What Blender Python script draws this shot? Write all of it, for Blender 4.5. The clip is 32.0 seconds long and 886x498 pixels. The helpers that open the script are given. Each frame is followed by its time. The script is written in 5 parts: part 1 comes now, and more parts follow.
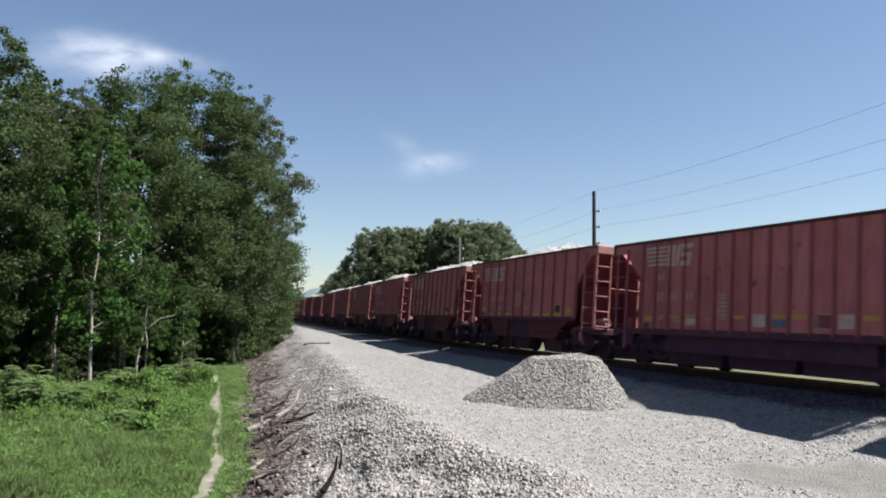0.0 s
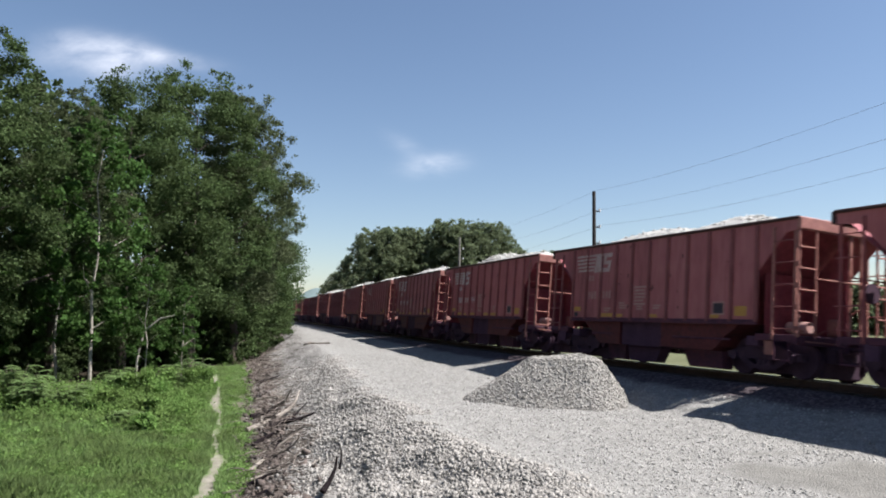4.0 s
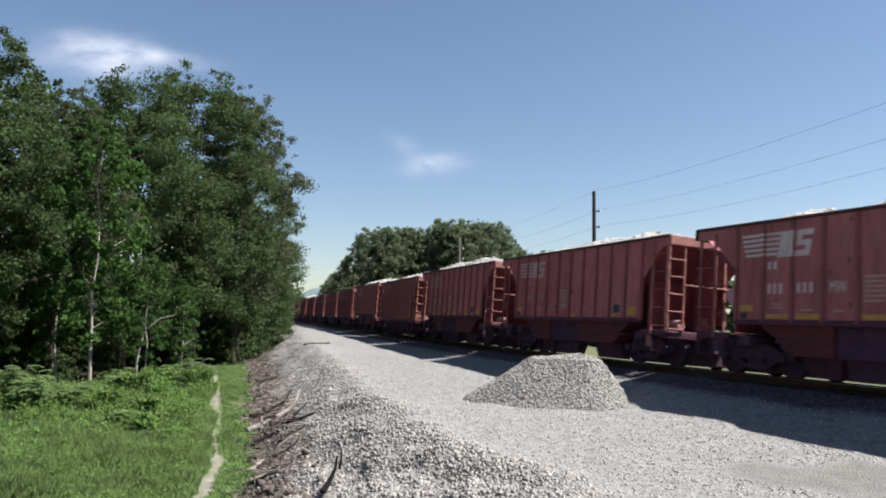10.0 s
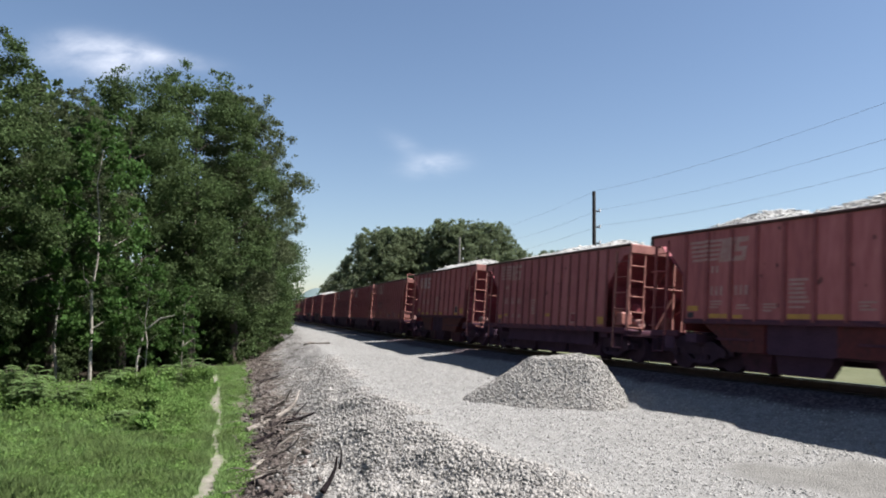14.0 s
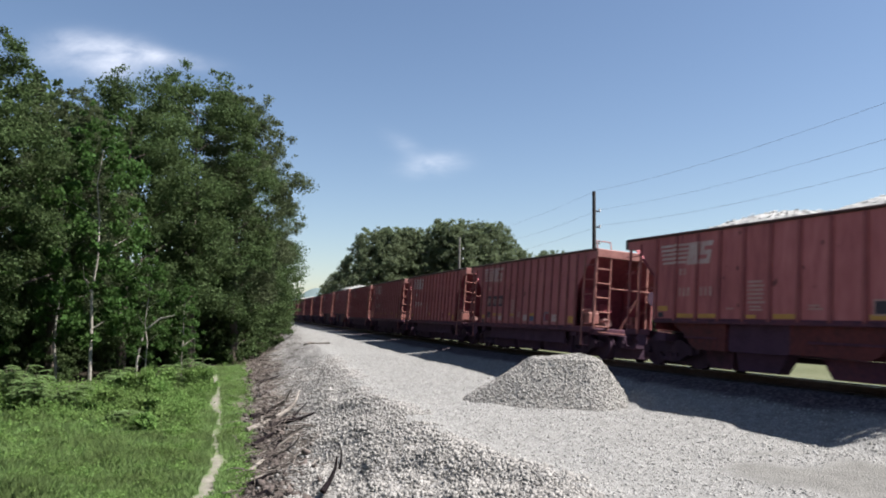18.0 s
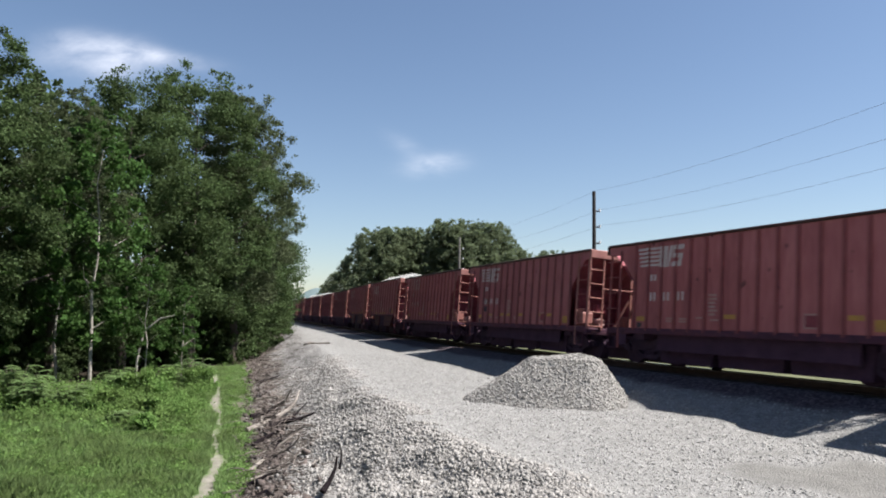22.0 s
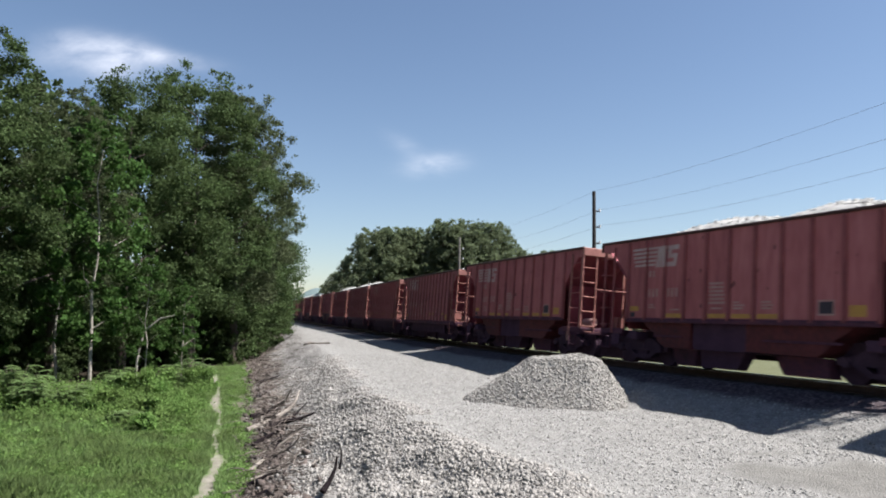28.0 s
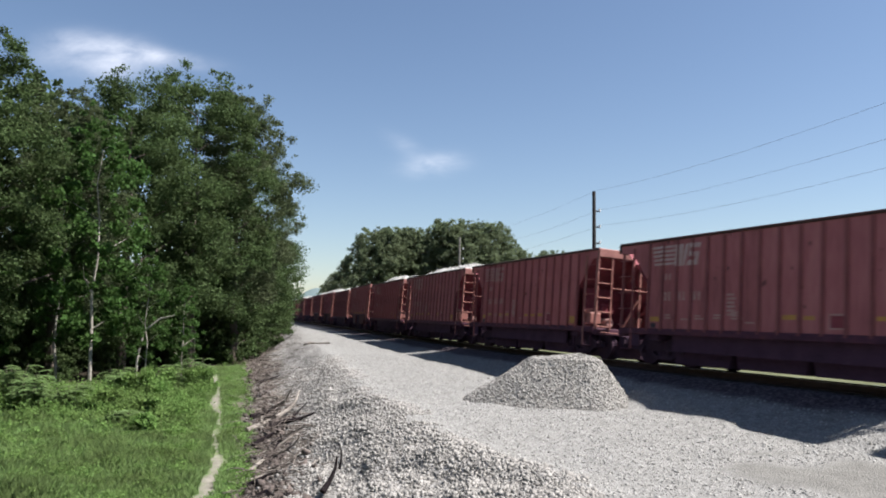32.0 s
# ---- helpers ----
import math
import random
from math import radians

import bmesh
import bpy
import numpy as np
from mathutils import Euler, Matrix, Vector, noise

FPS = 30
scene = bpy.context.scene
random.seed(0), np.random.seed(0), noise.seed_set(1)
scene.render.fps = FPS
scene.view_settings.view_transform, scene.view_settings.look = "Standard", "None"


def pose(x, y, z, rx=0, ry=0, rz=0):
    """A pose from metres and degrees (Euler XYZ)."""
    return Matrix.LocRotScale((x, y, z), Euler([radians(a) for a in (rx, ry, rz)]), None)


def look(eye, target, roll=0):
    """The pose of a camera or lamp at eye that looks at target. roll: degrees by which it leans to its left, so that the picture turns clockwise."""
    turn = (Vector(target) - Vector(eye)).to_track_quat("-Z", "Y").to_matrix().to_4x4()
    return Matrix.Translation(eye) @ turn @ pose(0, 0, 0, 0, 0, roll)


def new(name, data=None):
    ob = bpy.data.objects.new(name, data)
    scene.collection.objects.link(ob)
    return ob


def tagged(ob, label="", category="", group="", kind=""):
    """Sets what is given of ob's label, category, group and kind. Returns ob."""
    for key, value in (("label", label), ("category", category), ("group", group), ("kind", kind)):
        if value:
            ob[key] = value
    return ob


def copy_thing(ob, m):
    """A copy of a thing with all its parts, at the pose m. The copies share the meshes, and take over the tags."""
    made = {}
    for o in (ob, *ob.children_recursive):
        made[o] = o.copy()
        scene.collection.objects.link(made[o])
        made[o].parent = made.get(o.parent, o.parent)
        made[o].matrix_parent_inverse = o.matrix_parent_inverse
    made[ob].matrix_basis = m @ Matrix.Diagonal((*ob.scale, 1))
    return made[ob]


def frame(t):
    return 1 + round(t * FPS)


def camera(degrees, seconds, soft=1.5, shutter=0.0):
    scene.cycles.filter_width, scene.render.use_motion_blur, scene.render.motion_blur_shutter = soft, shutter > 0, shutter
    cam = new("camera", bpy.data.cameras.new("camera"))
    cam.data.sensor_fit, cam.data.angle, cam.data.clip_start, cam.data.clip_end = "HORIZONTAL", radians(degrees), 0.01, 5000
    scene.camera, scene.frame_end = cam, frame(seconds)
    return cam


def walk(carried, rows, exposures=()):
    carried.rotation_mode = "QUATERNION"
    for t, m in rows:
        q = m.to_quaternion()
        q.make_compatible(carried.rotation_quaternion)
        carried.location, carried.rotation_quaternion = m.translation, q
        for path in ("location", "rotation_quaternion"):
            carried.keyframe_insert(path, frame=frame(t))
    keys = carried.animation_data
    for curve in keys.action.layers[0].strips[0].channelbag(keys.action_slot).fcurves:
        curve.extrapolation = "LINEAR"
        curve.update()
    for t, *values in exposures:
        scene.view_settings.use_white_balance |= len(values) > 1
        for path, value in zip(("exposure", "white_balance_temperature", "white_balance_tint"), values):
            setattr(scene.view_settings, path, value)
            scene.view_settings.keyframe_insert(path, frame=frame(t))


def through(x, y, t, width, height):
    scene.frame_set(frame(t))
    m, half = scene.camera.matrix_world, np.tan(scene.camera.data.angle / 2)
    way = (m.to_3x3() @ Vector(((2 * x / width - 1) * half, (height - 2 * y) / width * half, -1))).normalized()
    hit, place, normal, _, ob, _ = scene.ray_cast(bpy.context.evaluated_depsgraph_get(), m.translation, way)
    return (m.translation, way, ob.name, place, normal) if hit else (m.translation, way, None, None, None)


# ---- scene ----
import functools

SECONDS = 32.0
EYE = (0.0, 0.0, 1.66)
cam = camera(62.19, SECONDS, soft=1.95, shutter=0.5)
AIM = (0.0, 100.0 * math.cos(radians(5.123)), 1.66 + 100.0 * math.sin(radians(5.123)))
walk(cam, [(0, look(EYE, AIM, 0.775)), (SECONDS, look(EYE, AIM, 0.775))], exposures=[(0, 1.35, 6290, 12.5), (SECONDS, 1.35, 6290, 12.5)])

# ---- sky and sun ----
SUN_EL, SUN_AZ = radians(53.6), radians(95.0)      # azimuth from +y towards +x
to_sun = Vector((math.sin(SUN_AZ) * math.cos(SUN_EL), math.cos(SUN_AZ) * math.cos(SUN_EL), math.sin(SUN_EL)))
world = bpy.data.worlds.new("sky")
scene.world = world
world.use_nodes = True
wn, wl = world.node_tree.nodes, world.node_tree.links
wn.clear()
w_out, w_bg = wn.new("ShaderNodeOutputWorld"), wn.new("ShaderNodeBackground")
w_sky = wn.new("ShaderNodeTexSky")
w_sky.sky_type, w_sky.sun_disc = "NISHITA", False
w_sky.sun_elevation, w_sky.sun_rotation = SUN_EL, SUN_AZ
w_sky.air_density, w_sky.dust_density, w_sky.ozone_density = 1.0, 0.4, 0.95
w_bg.inputs[1].default_value = 0.05
# two thin summer cloud wisps, by their direction in the sky
w_tc = wn.new("ShaderNodeTexCoord")


def w_math(op, a, b):
    n = wn.new("ShaderNodeMath")
    n.operation = op
    for i, v in enumerate((a, b)):
        if isinstance(v, (int, float)):
            n.inputs[i].default_value = v
        else:
            wl.new(v, n.inputs[i])
    return n.outputs[0]


w_sep = wn.new("ShaderNodeSeparateXYZ")
wl.new(w_tc.outputs["Generated"], w_sep.inputs[0])
wx = w_math("DIVIDE", w_sep.outputs[0], w_math("MAXIMUM", w_sep.outputs[1], 0.05))
wz = w_math("DIVIDE", w_sep.outputs[2], w_math("MAXIMUM", w_sep.outputs[1], 0.05))
w_front = w_math("GREATER_THAN", w_sep.outputs[1], 0.1)
w_flat = wn.new("ShaderNodeCombineXYZ")
wl.new(w_math("MULTIPLY", wx, 1.0), w_flat.inputs[0])
wl.new(w_math("MULTIPLY", wz, 2.2), w_flat.inputs[1])
w_noise = wn.new("ShaderNodeTexNoise")
w_noise.inputs["Scale"].default_value, w_noise.inputs["Detail"].default_value = 13.0, 9.0
w_noise.inputs["Roughness"].default_value, w_noise.inputs["Distortion"].default_value = 0.6, 0.3
wl.new(w_flat.outputs[0], w_noise.inputs["Vector"])
w_total = None
for cx, cz, sx, sz, tilt, power in ((-0.458, 0.362, 0.040, 0.015, 0.16, 0.47), (-0.385, 0.351, 0.040, 0.0085, 0.14, 0.42), (-0.475, 0.342, 0.034, 0.016, 0.1, 0.38),
                                    (-0.525, 0.372, 0.03, 0.012, 0.1, 0.32), (-0.54, 0.345, 0.035, 0.014, 0.2, 0.2), (-0.015, 0.206, 0.026, 0.010, -0.1, 0.5), (-0.055, 0.232, 0.02, 0.010, 0.5, 0.12)):
    ddx = w_math("SUBTRACT", wx, cx)
    ddz = w_math("SUBTRACT", w_math("SUBTRACT", wz, cz), w_math("MULTIPLY", ddx, -tilt))
    qx, qz = w_math("DIVIDE", ddx, sx), w_math("DIVIDE", ddz, sz)
    r2 = w_math("ADD", w_math("MULTIPLY", qx, qx), w_math("MULTIPLY", qz, qz))
    blob = w_math("MULTIPLY", w_math("POWER", 2.718, w_math("MULTIPLY", r2, -0.6)), power)
    w_total = blob if w_total is None else w_math("ADD", w_total, blob)
w_dens = w_math("MULTIPLY", w_math("MULTIPLY", w_total, w_front), w_math("MAXIMUM", w_math("SUBTRACT", w_math("MULTIPLY", w_noise.outputs["Fac"], 3.0), 0.6), 0.0))
w_dens = w_math("MINIMUM", w_dens, 0.9)
w_mix = wn.new("ShaderNodeMix")
w_mix.data_type = "RGBA"
wl.new(w_dens, w_mix.inputs[0])
wl.new(w_sky.outputs[0], w_mix.inputs[6])
w_mix.inputs[7].default_value = (8.2, 8.6, 9.4, 1)
wl.new(w_mix.outputs[2], w_bg.inputs[0])
wl.new(w_bg.outputs[0], w_out.inputs[0])

sun = new("sun", bpy.data.lights.new("sun", "SUN"))
sun.data.energy, sun.data.angle, sun.data.color = 5.0, radians(0.53), (1.0, 0.95, 0.87)
sun.matrix_world = look(to_sun * 50, (0, 0, 0))


# ---- materials ----
def mat(name, base, rough=0.8, metal=0.0, dark=None, light=None, scale=4.0, fine=40.0, bump=0.0, bump_scale=None, island=0.0, coords="Object", spec=0.3, stretch=(1, 1, 1), amount=0.8, per_object=0.0):
    """A surface with two scales of variation, optional relief, and brightness by island or object."""
    m = bpy.data.materials.new(name)
    m.use_nodes = True
    n, l = m.node_tree.nodes, m.node_tree.links
    p = n["Principled BSDF"]
    p.inputs["Roughness"].default_value, p.inputs["Metallic"].default_value = rough, metal
    p.inputs["Specular IOR Level"].default_value = spec
    tc, mp = n.new("ShaderNodeTexCoord"), n.new("ShaderNodeMapping")
    mp.inputs["Scale"].default_value = stretch
    l.new(tc.outputs[coords], mp.inputs["Vector"])
    big, small = n.new("ShaderNodeTexNoise"), n.new("ShaderNodeTexNoise")
    for t, s in ((big, scale), (small, fine)):
        t.inputs["Scale"].default_value, t.inputs["Detail"].default_value, t.inputs["Roughness"].default_value = s, 5.0, 0.6
        l.new(mp.outputs[0], t.inputs["Vector"])
    dark = dark or tuple(c * 0.6 for c in base)
    light = light or tuple(min(1, c * 1.35) for c in base)
    ramp = n.new("ShaderNodeValToRGB")
    e = ramp.color_ramp.elements
    e[0].position, e[0].color, e[1].position, e[1].color = 0.3, (*dark, 1), 0.72, (*light, 1)
    mid = ramp.color_ramp.elements.new(0.5)
    mid.color = (*base, 1)
    mixf = n.new("ShaderNodeMix")
    mixf.inputs[0].default_value = 0.45
    l.new(big.outputs["Fac"], mixf.inputs[2])
    l.new(small.outputs["Fac"], mixf.inputs[3])
    l.new(mixf.outputs[0], ramp.inputs[0])
    colour = ramp.outputs[0]
    if island or per_object:
        if island:
            g = n.new("ShaderNodeNewGeometry")
            rnd, width = g.outputs["Random Per Island"], island
        else:
            g = n.new("ShaderNodeObjectInfo")
            rnd, width = g.outputs["Random"], per_object
        hsv, mr = n.new("ShaderNodeHueSaturation"), n.new("ShaderNodeMapRange")
        mr.inputs["To Min"].default_value, mr.inputs["To Max"].default_value = 1 - width, 1 + width
        l.new(rnd, mr.inputs["Value"])
        l.new(mr.outputs[0], hsv.inputs["Value"])
        l.new(colour, hsv.inputs["Color"])
        colour = hsv.outputs[0]
    l.new(colour, p.inputs["Base Color"])
    if bump:
        b, t = n.new("ShaderNodeBump"), n.new("ShaderNodeTexNoise")
        t.inputs["Scale"].default_value, t.inputs["Detail"].default_value = bump_scale or fine, 4.0
        l.new(mp.outputs[0], t.inputs["Vector"])
        b.inputs["Strength"].default_value, b.inputs["Distance"].default_value = bump, 0.02
        l.new(t.outputs["Fac"], b.inputs["Height"])
        l.new(b.outputs[0], p.inputs["Normal"])
    return m


def leaf_mat(name, base, spread=0.45, through=0.35):
    m = bpy.data.materials.new(name)
    m.use_nodes = True
    n, l = m.node_tree.nodes, m.node_tree.links
    p, out = n["Principled BSDF"], n["Material Output"]
    p.inputs["Roughness"].default_value, p.inputs["Specular IOR Level"].default_value = 0.7, 0.1
    g, hsv, mr, mh = n.new("ShaderNodeNewGeometry"), n.new("ShaderNodeHueSaturation"), n.new("ShaderNodeMapRange"), n.new("ShaderNodeMapRange")
    mr.inputs["To Min"].default_value, mr.inputs["To Max"].default_value = 1 - spread, 1 + spread
    mh.inputs["To Min"].default_value, mh.inputs["To Max"].default_value = 0.475, 0.515
    tc, t = n.new("ShaderNodeTexCoord"), n.new("ShaderNodeTexNoise")
    t.inputs["Scale"].default_value, t.inputs["Detail"].default_value = 0.8, 4.0
    l.new(tc.outputs["Object"], t.inputs["Vector"])
    l.new(g.outputs["Random Per Island"], mr.inputs["Value"])
    l.new(t.outputs["Fac"], mh.inputs["Value"])
    mv, mm = n.new("ShaderNodeMapRange"), n.new("ShaderNodeMath")
    mv.inputs["From Min"].default_value, mv.inputs["From Max"].default_value = 0.35, 0.65
    mv.inputs["To Min"].default_value, mv.inputs["To Max"].default_value = 0.78, 1.24
    mm.operation = "MULTIPLY"
    l.new(t.outputs["Fac"], mv.inputs["Value"])
    l.new(mr.outputs[0], mm.inputs[0])
    l.new(mv.outputs[0], mm.inputs[1])
    l.new(mm.outputs[0], hsv.inputs["Value"])
    l.new(mh.outputs[0], hsv.inputs["Hue"])
    hsv.inputs["Color"].default_value = (*base, 1)
    l.new(hsv.outputs[0], p.inputs["Base Color"])
    tr, mx = n.new("ShaderNodeBsdfTranslucent"), n.new("ShaderNodeMixShader")
    l.new(hsv.outputs[0], tr.inputs[0])
    mx.inputs[0].default_value = through
    l.new(p.outputs[0], mx.inputs[1])
    l.new(tr.outputs[0], mx.inputs[2])
    l.new(mx.outputs[0], out.inputs[0])
    return m


M_PAINT = [mat("oxide_red_paint", (0.25, 0.072, 0.074), 0.62, 0.0, (0.14, 0.042, 0.044), (0.33, 0.11, 0.105), 0.9, 9.0, 0.12, 30, stretch=(1, 1, 0.35)),
           mat("brown_red_paint", (0.225, 0.074, 0.075), 0.62, 0.0, (0.13, 0.043, 0.045), (0.30, 0.11, 0.105), 0.9, 9.0, 0.12, 30, stretch=(1, 1, 0.35))]
M_SHEET = [mat("oxide_red_side_sheet", (0.373, 0.115, 0.117), 0.6, 0.0, (0.198, 0.054, 0.0612), (0.504, 0.184, 0.184), 0.8, 6.0, 0.3, 1.6, stretch=(1, 1, 0.2)),
           mat("brown_red_side_sheet", (0.347, 0.113, 0.119), 0.6, 0.0, (0.171, 0.0522, 0.0558), (0.459, 0.18, 0.176), 0.8, 6.0, 0.3, 1.6, stretch=(1, 1, 0.2))]


def spotted(m, scale, reach):
    """Small dark rust spots that run a little downwards, on top of a paint."""
    n, l = m.node_tree.nodes, m.node_tree.links
    p = n["Principled BSDF"]
    old = p.inputs["Base Color"].links[0].from_socket
    tc, mp, v, t = n.new("ShaderNodeTexCoord"), n.new("ShaderNodeMapping"), n.new("ShaderNodeTexVoronoi"), n.new("ShaderNodeTexNoise")
    mp.inputs["Scale"].default_value = (1, 1, 0.55)
    l.new(tc.outputs["Object"], mp.inputs["Vector"])
    l.new(mp.outputs[0], v.inputs["Vector"])
    l.new(mp.outputs[0], t.inputs["Vector"])
    v.inputs["Scale"].default_value, t.inputs["Scale"].default_value, t.inputs["Detail"].default_value = scale, 1.3, 3.0
    size, spot, mix = n.new("ShaderNodeMapRange"), n.new("ShaderNodeMath"), n.new("ShaderNodeMix")
    size.inputs["From Min"].default_value, size.inputs["From Max"].default_value = 0.42, 0.68
    size.inputs["To Min"].default_value, size.inputs["To Max"].default_value = 0.02, reach
    l.new(t.outputs["Fac"], size.inputs["Value"])
    spot.operation = "LESS_THAN"
    l.new(v.outputs["Distance"], spot.inputs[0])
    l.new(size.outputs[0], spot.inputs[1])
    dim = n.new("ShaderNodeMath")
    dim.operation = "MULTIPLY"
    dim.inputs[1].default_value = 0.75
    l.new(spot.outputs[0], dim.inputs[0])
    mix.data_type = "RGBA"
    l.new(dim.outputs[0], mix.inputs[0])
    l.new(old, mix.inputs[6])
    mix.inputs[7].default_value = (0.05, 0.022, 0.022, 1)
    l.new(mix.outputs[2], p.inputs["Base Color"])


for _m in M_SHEET:
    spotted(_m, 4.2, 0.2)
# car red with the sloping sheet's underside shade darkened into it
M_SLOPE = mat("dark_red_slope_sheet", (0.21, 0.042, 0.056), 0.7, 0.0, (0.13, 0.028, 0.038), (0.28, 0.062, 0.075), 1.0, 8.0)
# orange red hopper paint, darkened for the shade below the sill
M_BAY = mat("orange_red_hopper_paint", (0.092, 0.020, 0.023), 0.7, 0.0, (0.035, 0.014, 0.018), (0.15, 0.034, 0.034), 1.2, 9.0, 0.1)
# paint of the leading end's fittings, with sunlight lightened into it
M_LADDER_LIT = mat("faded_orange_ladder_paint", (0.30, 0.13, 0.112), 0.6, 0.0, (0.164, 0.0615, 0.0508), (0.41, 0.189, 0.152), 3.0, 25.0)
# grime colours that also hold underbody shade and a purple veil
M_GRIME_SHADE = mat("grimy_underframe", (0.070, 0.036, 0.062), 0.9, 0.0, (0.042, 0.022, 0.037), (0.10, 0.052, 0.080), 2.0, 20.0, spec=0.15)
M_CHUTE_SHADE = mat("grimy_red_chute", (0.078, 0.0263, 0.0473), 0.8, 0.0, (0.0239, 0.0121, 0.0184), (0.131, 0.0385, 0.0446), 1.5, 10.0)
M_CHORD = mat("dark_brown_top_rail", (0.05, 0.024, 0.022), 0.7, 0.0, scale=1.5, fine=12)
# grimy steel; the purple veil over dark areas is mixed into the colour
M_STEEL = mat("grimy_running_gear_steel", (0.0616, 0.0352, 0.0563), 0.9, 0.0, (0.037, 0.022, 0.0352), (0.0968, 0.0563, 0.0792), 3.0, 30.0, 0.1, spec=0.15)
M_WHITE = mat("weathered_white_marking", (0.55, 0.46, 0.44), 0.7, 0.0, (0.42, 0.26, 0.24), (0.64, 0.59, 0.57), 3.5, 30.0, stretch=(1, 1, 0.5))
M_DULL = mat("ghosted_pale_marking", (0.39, 0.225, 0.205), 0.7, 0.0, (0.33, 0.15, 0.135), (0.47, 0.34, 0.32), 4.0, 30.0)
M_FADED = mat("faded_white_marking", (0.46, 0.33, 0.31), 0.7, 0.0, (0.36, 0.2, 0.18), (0.54, 0.45, 0.43), 3.5, 30.0, stretch=(1, 1, 0.5))
M_YELLOW = mat("dulled_yellow_reflective_tape", (0.45, 0.245, 0.06), 0.6, 0.0, (0.34, 0.16, 0.08), (0.55, 0.32, 0.07), 4.0, 30.0)
M_NOTICE = mat("dull_blue_notice", (0.10, 0.11, 0.17), 0.7, 0.0, scale=4, fine=30)
M_BLACK = mat("black_marking_paint", (0.045, 0.035, 0.045), 0.6)
M_LOAD = mat("pale_crushed_stone_load", (0.42, 0.415, 0.40), 0.9, 0.0, (0.26, 0.256, 0.246), (0.46, 0.455, 0.44), 9.0, 45.0, 0.5, 22, island=0.2)
M_STONE = mat("grey_limestone_ballast", (0.243, 0.233, 0.218), 0.9, 0.0, (0.141, 0.132, 0.123), (0.33, 0.32, 0.304), 9.0, 50.0, island=0.24)
M_PALE = mat("pale_limestone_chips", (0.251, 0.247, 0.234), 0.9, 0.0, (0.167, 0.163, 0.154), (0.319, 0.315, 0.3), 9.0, 50.0, island=0.36)
M_RAIL = mat("brown_rusted_rail", (0.09, 0.05, 0.035), 0.8, 0.3, scale=5)
M_RAILTOP = mat("polished_rail_head", (0.42, 0.41, 0.40), 0.3, 0.9, scale=8)
M_TIE = mat("weathered_timber_tie", (0.0525, 0.0385, 0.0294), 0.9, 0.0, scale=2, fine=30, stretch=(6, 1, 1), per_object=0.3)
M_BARK = mat("grey_brown_bark", (0.075, 0.06, 0.05), 0.95, 0.0, (0.035, 0.027, 0.022), (0.13, 0.11, 0.095), 3.0, 20.0, 0.6, 14, stretch=(1, 1, 0.3))
M_PALEBARK = mat("pale_grey_sapling_bark", (0.26, 0.24, 0.21), 0.9, 0.0, scale=3, fine=25, stretch=(1, 1, 0.3))
M_DEAD = mat("bleached_dead_wood", (0.187, 0.166, 0.145), 0.95, 0.0, (0.0765, 0.0638, 0.0553), (0.289, 0.264, 0.234), 4.0, 30.0, 0.4, 30, island=0.4)
M_BRUSH = mat("dark_dead_brush", (0.106, 0.0883, 0.0773), 0.95, 0.0, (0.0414, 0.034, 0.0304), (0.193, 0.166, 0.147), 4.0, 30.0, island=0.55)
M_CLOD = mat("dark_earth_clod", (0.0713, 0.0575, 0.0517), 0.95, 0.0, (0.0287, 0.023, 0.0207), (0.172, 0.149, 0.136), 5.0, 40.0, 0.5, 40, island=0.6)
M_ROT = mat("black_rotten_wood", (0.014, 0.011, 0.012), 0.95, 0.0, scale=4, fine=30, bump=0.4, bump_scale=30, spec=0.05)
M_POLE = mat("weathered_utility_pole", (0.0405, 0.036, 0.0342), 0.9, 0.0, scale=2, fine=30, stretch=(4, 4, 0.3))
M_GREYPOLE = mat("silvered_utility_pole", (0.16, 0.152, 0.14), 0.9, 0.0, scale=2, fine=30, stretch=(4, 4, 0.3))
M_WIRE = mat("dull_grey_wire", (0.12, 0.12, 0.125), 0.6)
M_INSUL = mat("pale_insulator", (0.6, 0.6, 0.62), 0.3)
M_LEAF = leaf_mat("mid_green_leaves", (0.056, 0.087, 0.033), 0.2, 0.42)
M_LEAF2 = leaf_mat("grey_green_leaves", (0.070, 0.090, 0.045), 0.2, 0.42)
M_LEAF3 = leaf_mat("bright_locust_leaves", (0.0482, 0.0998, 0.0258), 0.3, 0.45)
# leaves of distant trees, lightened to carry the haze in their colour
M_HAZY_LEAF = leaf_mat("far_tree_leaves", (0.108, 0.137, 0.076), 0.2, 0.5)
M_GRASS = leaf_mat("lush_summer_grass", (0.185, 0.275, 0.105), 0.2, 0.5)
M_SUMAC = leaf_mat("feathery_sumac_leaves", (0.114, 0.176, 0.0669), 0.25, 0.45)
M_VINE = leaf_mat("olive_vine_leaves", (0.12, 0.145, 0.058), 0.3, 0.45)
M_WEED = leaf_mat("broad_weed_leaves", (0.128, 0.215, 0.062), 0.32, 0.5)


